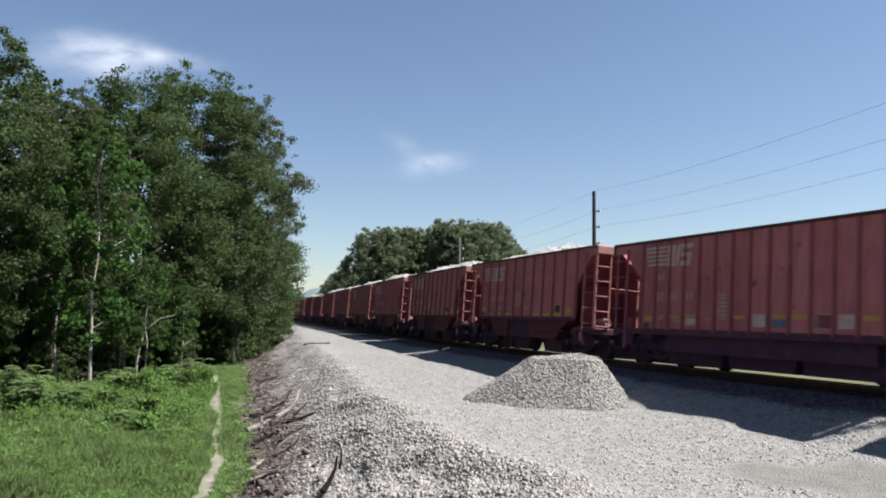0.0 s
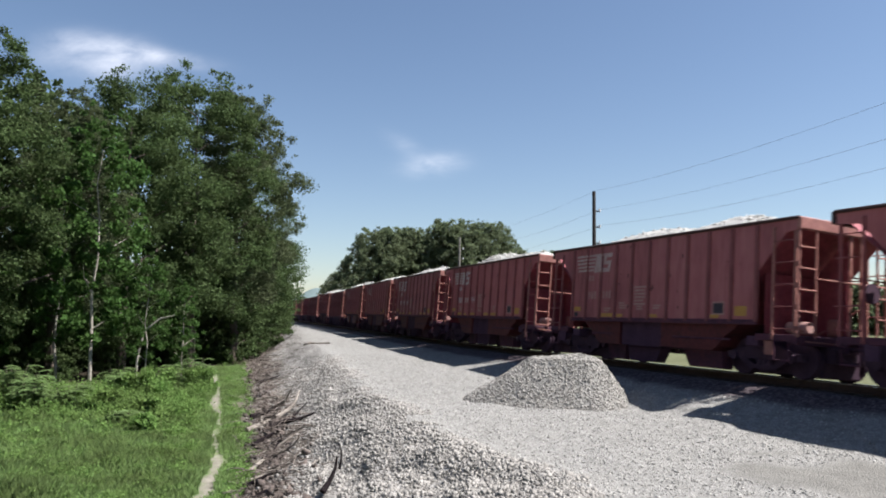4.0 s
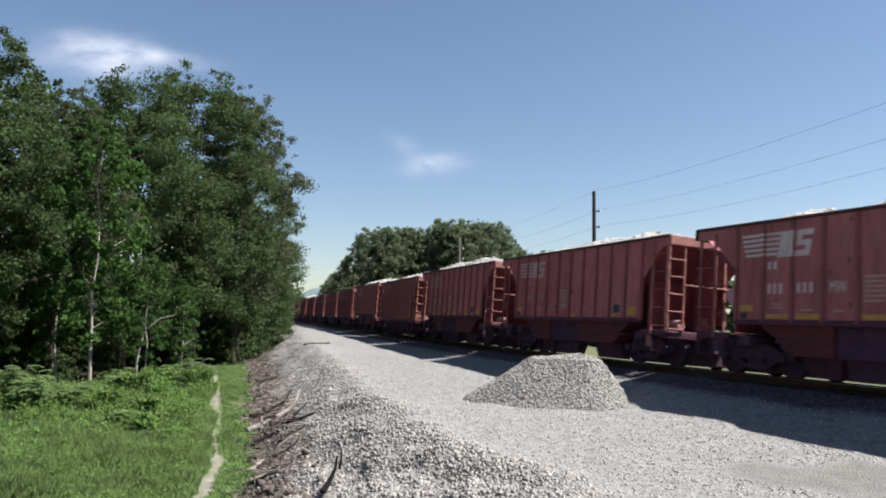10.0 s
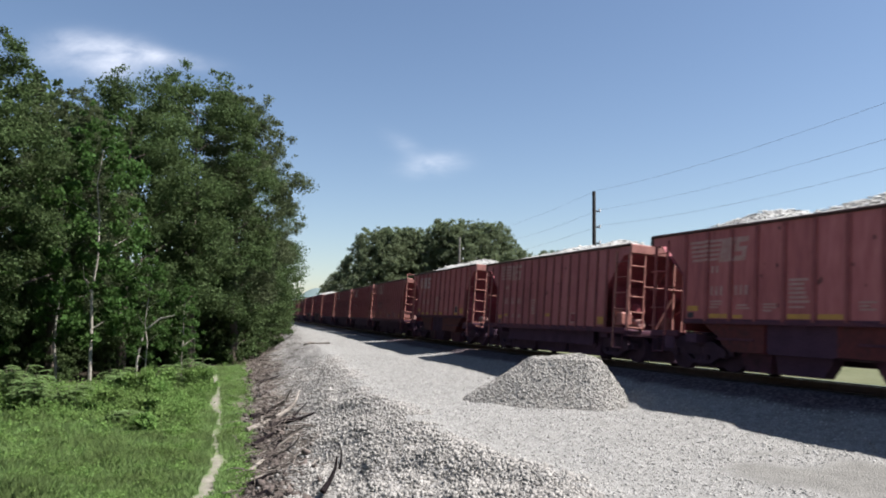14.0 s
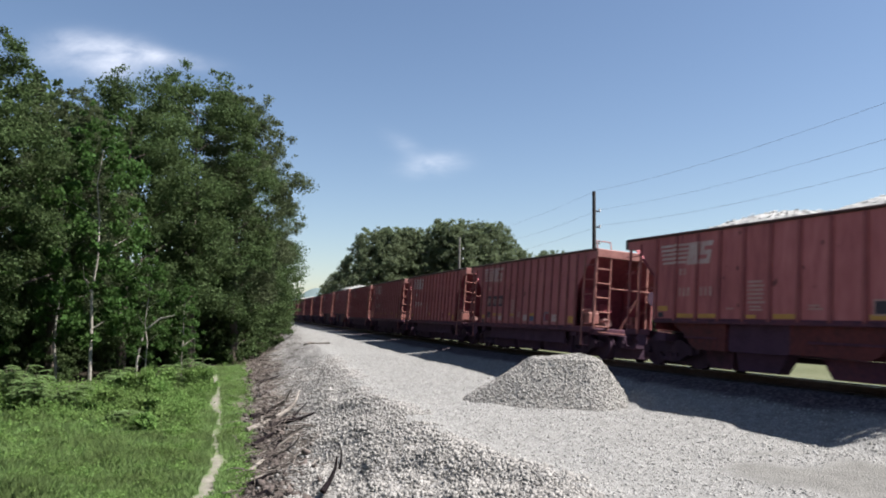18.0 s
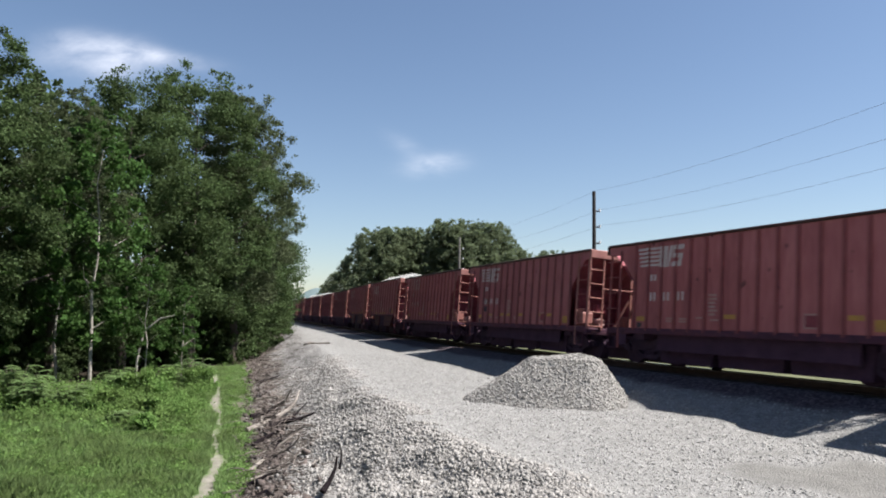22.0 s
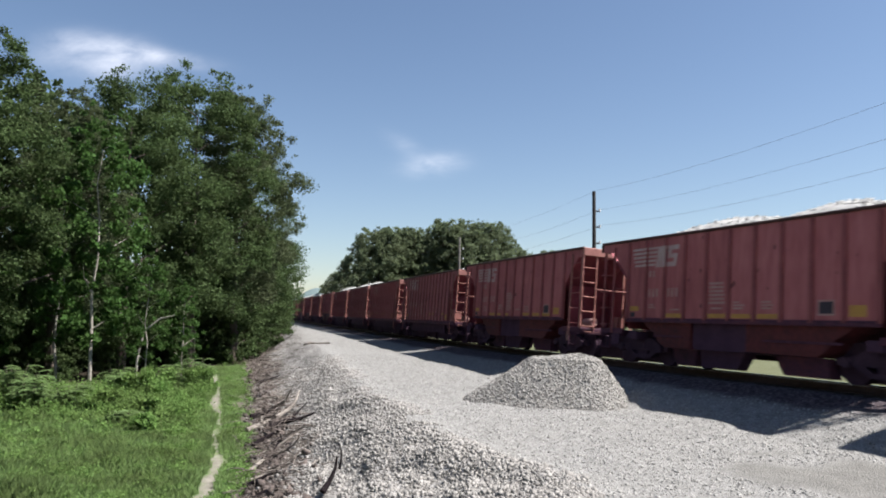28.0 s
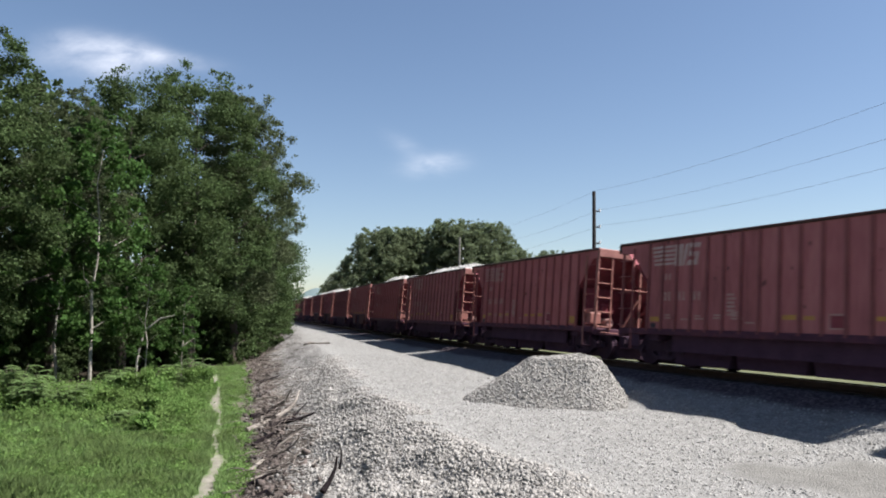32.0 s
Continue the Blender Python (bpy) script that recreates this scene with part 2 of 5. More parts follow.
def ground_mat():
    m = bpy.data.materials.new("ground_gravel_and_grass")
    m.use_nodes = True
    n, l = m.node_tree.nodes, m.node_tree.links
    p = n["Principled BSDF"]
    p.inputs["Roughness"].default_value, p.inputs["Specular IOR Level"].default_value = 0.95, 0.15
    tc = n.new("ShaderNodeTexCoord")

    def noise_tex(s, detail=5.0, rough=0.6):
        t = n.new("ShaderNodeTexNoise")
        t.inputs["Scale"].default_value, t.inputs["Detail"].default_value, t.inputs["Roughness"].default_value = s, detail, rough
        l.new(tc.outputs["Object"], t.inputs["Vector"])
        return t.outputs["Fac"]

    def ramp(fac, stops):
        r = n.new("ShaderNodeValToRGB")
        e = r.color_ramp.elements
        e[0].position, e[0].color = stops[0][0], (*stops[0][1], 1)
        e[1].position, e[1].color = stops[-1][0], (*stops[-1][1], 1)
        for pos, c in stops[1:-1]:
            e.new(pos).color = (*c, 1)
        l.new(fac, r.inputs[0])
        return r.outputs[0]

    def mix(fac, a, b, kind="MIX"):
        x = n.new("ShaderNodeMix")
        x.data_type, x.blend_type = "RGBA", kind
        if isinstance(fac, float):
            x.inputs[0].default_value = fac
        else:
            l.new(fac, x.inputs[0])
        l.new(a, x.inputs[6])
        l.new(b, x.inputs[7])
        return x.outputs[2]

    def attr(name):
        a = n.new("ShaderNodeAttribute")
        a.attribute_name = name
        return a.outputs["Fac"]

    def cells(scale):
        v = n.new("ShaderNodeTexVoronoi")
        v.inputs["Scale"].default_value = scale
        l.new(tc.outputs["Object"], v.inputs["Vector"])
        return v

    vor, vor3 = cells(30.0), cells(58.0)
    stops = [(0.1, (0.074, 0.0718, 0.0666)), (0.35, (0.17, 0.168, 0.161)), (0.65, (0.229, 0.227, 0.218)), (0.95, (0.355, 0.351, 0.344))]
    chips = mix(0.5, ramp(vor.outputs["Color"], stops), ramp(vor3.outputs["Color"], stops))
    fines = ramp(noise_tex(1.3, 8.0), [(0.32, (0.167, 0.163, 0.152)), (0.5, (0.204, 0.2, 0.191)), (0.68, (0.237, 0.233, 0.223))])
    pale = mix(0.28, chips, fines)
    blotch = ramp(noise_tex(5.5, 6.0, 0.7), [(0.3, (0.66, 0.66, 0.65)), (0.5, (1.0, 1.0, 1.0)), (0.72, (1.22, 1.22, 1.21))])
    pale = mix(1.0, pale, blotch, "MULTIPLY")
    vor2 = cells(19.0)
    coarse = ramp(vor2.outputs["Color"], [(0.05, (0.052, 0.0485, 0.0434)), (0.5, (0.174, 0.167, 0.159)), (0.95, (0.347, 0.338, 0.325))])
    # dirty bed stones; the train's purple-black shade is put into their colour
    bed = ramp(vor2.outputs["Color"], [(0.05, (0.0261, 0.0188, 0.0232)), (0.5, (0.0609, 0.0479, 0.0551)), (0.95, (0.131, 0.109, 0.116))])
    damp = ramp(noise_tex(2.5, 6.0), [(0.3, (0.115, 0.112, 0.104)), (0.7, (0.159, 0.155, 0.144))])
    soil = ramp(noise_tex(3.0, 8.0), [(0.3, (0.0515, 0.0421, 0.0356)), (0.55, (0.117, 0.101, 0.0861)), (0.75, (0.187, 0.166, 0.146))])
    path = ramp(noise_tex(4.0, 8.0), [(0.3, (0.12, 0.11, 0.09)), (0.6, (0.21, 0.195, 0.165)), (0.8, (0.28, 0.26, 0.225))])
    # near-black brown ground, from the wood's edge inwards
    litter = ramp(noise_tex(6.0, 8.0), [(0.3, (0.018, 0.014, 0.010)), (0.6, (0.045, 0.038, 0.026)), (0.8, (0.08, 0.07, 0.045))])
    turf = ramp(noise_tex(1.6, 8.0), [(0.3, (0.06, 0.10, 0.032)), (0.55, (0.10, 0.16, 0.05)), (0.75, (0.16, 0.19, 0.08))])
    hay = ramp(noise_tex(0.25, 8.0), [(0.3, (0.0824, 0.0896, 0.0437)), (0.6, (0.111, 0.118, 0.0655)), (0.8, (0.136, 0.138, 0.0824))])
    c = mix(attr("coarse"), pale, coarse)
    c = mix(attr("damp"), c, damp)
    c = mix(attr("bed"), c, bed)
    c = mix(attr("soil"), c, soil)
    c = mix(attr("turf"), c, turf)
    c = mix(attr("path"), c, path)
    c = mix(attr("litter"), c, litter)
    c = mix(attr("field"), c, hay)
    l.new(c, p.inputs["Base Color"])
    b, b2 = n.new("ShaderNodeBump"), n.new("ShaderNodeBump")
    b.inputs["Strength"].default_value, b.inputs["Distance"].default_value = 0.7, 0.03
    l.new(vor.outputs["Distance"], b.inputs["Height"])
    b.invert = True
    b2.inputs["Strength"].default_value, b2.inputs["Distance"].default_value = 0.5, 0.05
    l.new(noise_tex(9.0, 6.0), b2.inputs["Height"])
    l.new(b.outputs[0], b2.inputs["Normal"])
    l.new(b2.outputs[0], p.inputs["Normal"])
    return m


# distance haze is mixed into the hill's blue-green
M_HILL = mat("hazy_wooded_hill", (0.12, 0.158, 0.161), 1.0, 0.0, (0.0975, 0.131, 0.131), (0.143, 0.18, 0.188), 0.05, 0.3, spec=0.0)
M_GROUND = ground_mat()
M_GROUNDSTONE = mat("pale_track_fines", (0.172, 0.168, 0.157), 0.95, 0.0, (0.112, 0.107, 0.101), (0.24, 0.237, 0.225), 3.0, 40.0, 0.6, 30)


# ---- mesh helpers ----
def part(name, bm, material, parent, label=""):
    me = bpy.data.meshes.new(name)
    if isinstance(bm, tuple):
        me.from_pydata(bm[0], [], bm[1])
    else:
        bm.to_mesh(me)
        bm.free()
    me.materials.append(material)
    ob = new(name, me)
    ob.parent = parent
    return tagged(ob, label)


def again(ob, x=0, y=0, z=0, rz=0, parent=None):
    """One more object on the same mesh, at another place on its thing."""
    o = new(ob.name.split(".")[0], ob.data)
    o.parent = parent or ob.parent
    o.matrix_basis = pose(x, y, z, 0, 0, rz)
    return o


def box(bm, x0, x1, y0, y1, z0, z1, bevel=0.0):
    r = bmesh.ops.create_cube(bm, size=1.0, matrix=Matrix.LocRotScale(((x0 + x1) / 2, (y0 + y1) / 2, (z0 + z1) / 2), None, (x1 - x0, y1 - y0, z1 - z0)))
    if bevel:
        edges = {e for v in r["verts"] for e in v.link_edges}
        bmesh.ops.bevel(bm, geom=list(edges), offset=bevel, segments=1, affect="EDGES")
    return bm


def boxes(*specs, bevel=0.0):
    bm = bmesh.new()
    for s in specs:
        box(bm, *s, bevel=bevel)
    return bm


def rod(bm, a, b, r0, r1=None, seg=6):
    a, b = Vector(a), Vector(b)
    d = b - a
    m = Matrix.Translation((a + b) / 2) @ d.to_track_quat("Z", "Y").to_matrix().to_4x4()
    bmesh.ops.create_cone(bm, cap_ends=True, segments=seg, radius1=r0, radius2=r0 if r1 is None else r1, depth=d.length, matrix=m)
    return bm


def rods(*specs, seg=6):
    bm = bmesh.new()
    for s in specs:
        rod(bm, *s, seg=seg)
    return bm


def plate(bm, pts, thick):
    """A flat plate through pts, with thickness along its normal."""
    pts = [Vector(p) for p in pts]
    nrm = (pts[1] - pts[0]).cross(pts[2] - pts[0]).normalized() * thick
    lo, hi = [bm.verts.new(p) for p in pts], [bm.verts.new(p + nrm) for p in pts]
    bm.faces.new(lo[::-1])
    bm.faces.new(hi)
    k = len(pts)
    for i in range(k):
        bm.faces.new((lo[i], lo[(i + 1) % k], hi[(i + 1) % k], hi[i]))
    return bm


def stones(points, sizes, rng, flat=0.7):
    """Many irregular angular stones in one mesh: vertices and faces."""
    knob = np.array([(1, 0, 0), (-1, 0, 0), (0, 1, 0), (0, -1, 0), (0, 0, 1), (0, 0, -1)], float) * 0.62
    face = np.array([(0, 2, 4), (2, 1, 4), (1, 3, 4), (3, 0, 4), (2, 0, 5), (1, 2, 5), (3, 1, 5), (0, 3, 5)])
    k = len(points)
    v = np.repeat(knob[None], k, 0) + rng.uniform(-0.3, 0.3, (k, 6, 3))
    v *= rng.uniform(0.7, 1.3, (k, 1, 3)) * np.array([1, 1, flat])
    q = rng.normal(size=(k, 4))
    q /= np.linalg.norm(q, axis=1)[:, None]
    w, x, y, z = q.T
    rot = np.stack([np.stack([1 - 2 * (y * y + z * z), 2 * (x * y - z * w), 2 * (x * z + y * w)], 1), np.stack([2 * (x * y + z * w), 1 - 2 * (x * x + z * z), 2 * (y * z - x * w)], 1),
                    np.stack([2 * (x * z - y * w), 2 * (y * z + x * w), 1 - 2 * (x * x + y * y)], 1)], 1)
    v = np.einsum("kij,kvj->kvi", rot, v) * np.asarray(sizes)[:, None, None] + np.asarray(points)[:, None, :]
    f = (face[None] + 6 * np.arange(k)[:, None, None]).reshape(-1, 3)
    return v.reshape(-1, 3), f


def fast_mesh(name, verts, faces, material):
    """A mesh from arrays of vertices and equal-sided faces."""
    me = bpy.data.meshes.new(name)
    verts, faces = np.asarray(verts, np.float32), np.asarray(faces, np.int32)
    side = faces.shape[1]
    me.vertices.add(len(verts))
    me.vertices.foreach_set("co", verts.ravel())
    me.loops.add(faces.size)
    me.loops.foreach_set("vertex_index", faces.ravel())
    me.polygons.add(len(faces))
    me.polygons.foreach_set("loop_start", np.arange(0, faces.size, side, dtype=np.int32))
    me.polygons.foreach_set("loop_total", np.full(len(faces), side, np.int32))
    me.update(calc_edges=True)
    me.materials.append(material)
    return me


# ---- the railway line ----
TS = np.arange(-460.0, 300.01, 0.25)
_k = np.interp(TS, [-300, -120, -60, -20, 40, 60], [0.047, 0.047, 0.261, -4.495, -4.495, 0.0]) * 1e-3
_h = np.concatenate([[0], np.cumsum((_k[1:] + _k[:-1]) / 2 * 0.25)])
TH = _h - np.interp(-30, TS, _h) + 2.83133
TX = np.concatenate([[0], np.cumsum((np.sin(TH[1:]) + np.sin(TH[:-1])) / 2 * 0.25)])
TY = np.concatenate([[0], np.cumsum((np.cos(TH[1:]) + np.cos(TH[:-1])) / 2 * 0.25)])
TX += -0.0736 - np.interp(-30, TS, TX)
TY += 37.6454 - np.interp(-30, TS, TY)
RAIL = 0.33                                    # top of the near rail over the plan's zero
CANT = 0.069                                   # cross slope of the curved track


def track(s, lat):
    """A point of the line at chainage s, lat metres from the cars' side away from the camera, and the heading."""
    x, y, h = np.interp(s, TS, TX), np.interp(s, TS, TY), np.interp(s, TS, TH)
    return x - np.cos(h) * lat, y + np.sin(h) * lat, h


def beside(x, y):
    """Chainage and distance towards the camera's side of points of the plan."""
    sx, sy, ss = TX[::4], TY[::4], TS[::4]
    s, u = np.empty_like(x), np.empty_like(x)
    for i in range(0, len(x), 4000):
        dx, dy = x[i:i + 4000, None] - sx, y[i:i + 4000, None] - sy
        j = np.argmin(dx * dx + dy * dy, axis=1)
        h = TH[::4][j]
        k = np.arange(len(j))
        s[i:i + 4000] = ss[j] + dx[k, j] * np.sin(h) + dy[k, j] * np.cos(h)
        u[i:i + 4000] = dx[k, j] * np.cos(h) - dy[k, j] * np.sin(h)
    return s, u


SPEED_T = np.linspace(0, SECONDS, 23)
SPEED = [4.727, 4.83, 5.036, 5.17, 5.16, 5.20, 5.25, 5.33, 5.42, 5.52, 5.62, 5.69, 5.76, 5.78, 5.77, 5.78, 5.85, 5.93, 6.03, 6.15, 6.22, 6.21, 6.24]
_t = np.linspace(0, SECONDS, 961)
_v = np.interp(_t, SPEED_T, SPEED)
_d = np.concatenate([[0], np.cumsum((_v[1:] + _v[:-1]) / 2 * (_t[1] - _t[0]))])


def gone(t):
    return float(np.interp(t, _t, _d))


# ---- the ground, one sheet ----
def smooth(a, b, x):
    q = np.clip((x - a) / (b - a), 0, 1)
    return q * q * (3 - 2 * q)


@functools.lru_cache(maxsize=None)
def noise_table(seed):
    return np.random.RandomState(seed).uniform(-1, 1, (256, 256))


def value_noise(x, y, scale, seed):
    """Smooth noise in -1..1 on arrays."""
    r = noise_table(seed)
    gx, gy = x / scale, y / scale
    ix, iy = np.floor(gx).astype(int), np.floor(gy).astype(int)
    fx, fy = gx - ix, gy - iy
    fx, fy = fx * fx * (3 - 2 * fx), fy * fy * (3 - 2 * fy)
    a, b, c, d = r[ix % 256, iy % 256], r[(ix + 1) % 256, iy % 256], r[ix % 256, (iy + 1) % 256], r[(ix + 1) % 256, (iy + 1) % 256]
    return (a * (1 - fx) + b * fx) * (1 - fy) + (c * (1 - fx) + d * fx) * fy


EDGE_Y, EDGE_X = [-40, 0, 9.6, 13.1, 19.7, 35.9, 47.3, 87.4, 300], [6.0, 2.6, 1.6, 0.0, -1.95, -5.7, -8.7, -17.5, -78]
FOOT_Y, FOOT_X = [-40, 0, 6, 13.9, 20.5, 28.8, 48.4, 115, 300], [-4, -3.4, -3.2, -3.5, -5.2, -7.4, -12.6, -25.0, -82]
PATH_Y, PATH_X = [-40, 6, 13.1, 18.7, 28.6, 43.1, 70, 120], [-3.9, -3.7, -4.05, -5.55, -8.6, -13.3, -21, -36]
LAWN = -1.54
APRON_S, APRON_Z = [-120, -50, -20, -6, 10], [0.02, 0.06, -0.29, -0.49, -0.55]          # the apron's level along the line


def ground_at(x, y):
    """Height and surface masks of the ground at points of the plan."""
    s, u = beside(x, y)
    e, f = np.interp(y, EDGE_Y, EDGE_X), np.interp(y, FOOT_Y, FOOT_X)
    q = np.clip((e - x) / np.maximum(e - f, 0.3), 0, 1.0)
    fall = q * q * (3 - 2 * q) * 0.6 + q * 0.4
    rough = value_noise(x, y, 0.9, 1) * 0.05 + value_noise(x, y, 0.35, 2) * 0.025
    wide = value_noise(x, y, 4.0, 3)
    level = np.interp(s, APRON_S, APRON_Z)
    near = np.clip((2.6 - u) / 2.1, 0, 1)
    level = level + near * np.maximum(0.0, 0.02 - level)                                  # rises gently to the track
    z = level + (LAWN - level) * fall + rough * (0.5 + 3.0 * np.clip(q * 4, 0, 1) * (q < 1)) + wide * 0.03 + value_noise(x, y, 1.3, 4) * 0.022 * (q < 0.5)
    z += 0.13 * np.exp(-((x - e + 0.35) / 0.7) ** 2) * (y < 40) * (y > 4)                      # low rim of dumped ballast
    z += 0.42 * np.exp(-((x + 0.2) ** 2 + (y - 0.5) ** 2) / 14.0) * 2.2                  # where the camera stands
    z = np.where(q >= 1, z + value_noise(x, y, 2.0, 5) * 0.06 + 0.012 * np.clip(f - x - 8, 0, 60), z)
    bank = smooth(0.6, 0.1, u)                                                         # track bed
    z = z * (1 - bank) + (RAIL - 0.2 + rough * 0.3 + np.where(u < 0, CANT * u, 0)) * bank
    lumps = np.clip(value_noise(x, y, 0.8, 8), 0, 1) * 0.20 * np.exp(-((u - 1.9) / 0.7) ** 2) * (s > -16) * (s < -6.5)
    z += lumps
    away = smooth(-4.4, -6.5, u)
    back = -0.55 + 0.25 * value_noise(x, y, 30.0, 6)
    z = np.where(u < -3.6, z * (1 - away) + back * away - 0.2 * np.clip((-3.6 - u), 0, 1) * (1 - away), z)
    masks = {
        "coarse": np.clip(smooth(-0.18, 0.30, (e - x) + 0.45 * value_noise(x, y, 1.3, 11) + 0.3 * value_noise(x, y, 0.3, 18)), 0, 1) * (q < 1),
        "soil": smooth(0.52, 0.80, q - 0.16 * smooth(20, 11, y) + 0.2 * value_noise(x, y, 0.7, 12)) * (u > 0),
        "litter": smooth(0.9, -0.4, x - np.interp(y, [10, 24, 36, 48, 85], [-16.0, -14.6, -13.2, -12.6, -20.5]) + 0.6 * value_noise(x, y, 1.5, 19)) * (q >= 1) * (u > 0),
        "turf": smooth(0.95, 1.0, q) * smooth(0.0, 0.7, f - x + 0.4 * value_noise(x, y, 0.6, 13)) * (u > 0),
        "path": smooth(0.18, 0.03, np.abs(x - np.interp(y, PATH_Y, PATH_X) - 0.07 * np.sin(y * 0.9)) + 0.08 * value_noise(x, y, 0.9, 14) + 0.07 * value_noise(x, y, 0.25, 16)) * (q >= 0.9) * (y < 60),
        "damp": np.clip(smooth(0.2, 0.8, 1.5 - np.hypot((x - 5.9) / 1.7, (y - 10.1) / 1.1) + 0.5 * value_noise(x, y, 0.9, 15)), 0, 1) * 0.9 + 0.9 * np.exp(-((x - 5.2) / 0.6) ** 2 - ((y - 11.9 - 0.15 * (x - 5.2)) / 0.14) ** 2),
        "field": away,
        # strip along the rails where the train's shade is painted in
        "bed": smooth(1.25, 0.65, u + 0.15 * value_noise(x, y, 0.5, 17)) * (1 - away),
    }
    return z, masks


def steps(*runs):
    out = []
    for a, b, d in runs:
        out += list(np.arange(a, b - 1e-6, d))
    return np.array(out + [runs[-1][1]])


def build_ground():
    gx = steps((-2400, -400, 200), (-400, -80, 20), (-80, -26, 2), (-26, -12, 0.5), (-12, 14, 0.16), (14, 30, 0.5), (30, 80, 2), (80, 400, 20), (400, 2400, 200))
    gy = steps((-600, -100, 50), (-100, -10, 5), (-10, 6, 0.5), (6, 30, 0.16), (30, 60, 0.4), (60, 140, 1.5), (140, 400, 10), (400, 3000, 200))
    xx, yy = np.meshgrid(gx, gy)
    x, y = xx.ravel(), yy.ravel()
    z, masks = ground_at(x, y)
    w, h = len(gx), len(gy)
    i = (np.arange(h - 1)[:, None] * w + np.arange(w - 1)).ravel()
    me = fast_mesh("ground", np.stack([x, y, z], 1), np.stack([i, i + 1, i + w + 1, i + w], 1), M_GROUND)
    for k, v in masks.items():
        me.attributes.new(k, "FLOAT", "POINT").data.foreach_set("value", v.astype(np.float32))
    me.polygons.foreach_set("use_smooth", np.ones(len(me.polygons), bool))
    return tagged(new("ground", me), "pale gravel apron, ballast bank and green grass verge", "ground", kind="structure")


build_ground()


# ---- rails and ties ----
def build_track():
    line = tagged(new("railway_track"), "rusty steel rails on dark timber ties in ballast", "railway track", kind="structure")
    ss = np.concatenate([np.arange(-440, -60, 8.0), np.arange(-60, 60, 1.0), np.arange(60, 281, 10.0)])
    for lat in (0.8325, 2.2675):
        for nm, prof, m in (("rail", [(-0.07, -0.17), (0.07, -0.17), (0.07, -0.15), (0.012, -0.13), (0.012, -0.04), (0.036, -0.03), (0.036, -0.004), (-0.036, -0.004), (-0.036, -0.03), (-0.012, -0.04), (-0.012, -0.13), (-0.07, -0.15)], M_RAIL),
                            ("rail_head", [(0.028, -0.006), (0.028, 0.0), (-0.028, 0.0), (-0.028, -0.006)], M_RAILTOP)):
            vs, fs, k = [], [], len(prof)
            for s in ss:
                for o, z in prof:
                    x, y, h = track(s, lat + o)
                    vs.append((x, y, RAIL + z - CANT * lat))
            for i in range(len(ss) - 1):
                for j in range(k):
                    fs.append((i * k + j, i * k + (j + 1) % k, (i + 1) * k + (j + 1) % k, (i + 1) * k + j))
            part(nm, (vs, fs), m, line)
    tie = boxes((-0.11, 0.11, -1.25, 1.25, -0.34, -0.175), bevel=0.015)
    first = None
    for s in np.arange(-70, 12, 0.52):
        x, y, h = track(s, 1.55)
        m = Matrix.Translation((x, y, RAIL - CANT * 1.55)) @ Matrix.Rotation(math.pi / 2 - h, 4, "Z") @ Matrix.Rotation(-CANT, 4, "X")
        if first is None:
            first = part("tie", tie, M_TIE, line)
            first.matrix_basis = m
        else:
            o = new("tie", first.data)
            o.parent, o.matrix_basis = line, m
    vs, fs = [], []
    for s in list(np.arange(-300, -70, 0.55)) + list(np.arange(12, 120, 0.55)):
        x, y, h = track(s, 1.55)
        for a in (-0.11, 0.11):
            for b in (-1.25, 1.25):
                vs += [(x + math.sin(h) * a - math.cos(h) * b, y + math.cos(h) * a + math.sin(h) * b, RAIL + z - CANT * (1.55 + b)) for z in (-0.34, -0.175)]
        k = len(vs) - 8
        fs += [(k + 1, k + 3, k + 7, k + 5), (k, k + 1, k + 5, k + 4), (k + 2, k + 3, k + 1, k), (k + 4, k + 5, k + 7, k + 6), (k + 3, k + 2, k + 6, k + 7)]
    tagged(part("far_ties", (vs, fs), M_TIE, line), kind="stuff")


build_track()


# ---- hopper cars ----
BODY, TAIL, HALF = 5.30, 5.50, 1.55            # length to the leading and trailing end, and half width over the side sheets
WHEEL_R = 0.457


def ladder_mesh(width, z0, z1, rungs, r=0.026):
    """A ladder in the y-z plane, from y = 0 to width."""
    bm = bmesh.new()
    for y in (0.0, width):
        box(bm, -0.022, 0.022, y - 0.025, y + 0.025, z0, z1, 0.006)
    for z in np.linspace(z0 + 0.09, z1 - 0.16, rungs):
        rod(bm, (0.03, 0.0, z), (0.03, width, z), r * 0.72)
    return bm


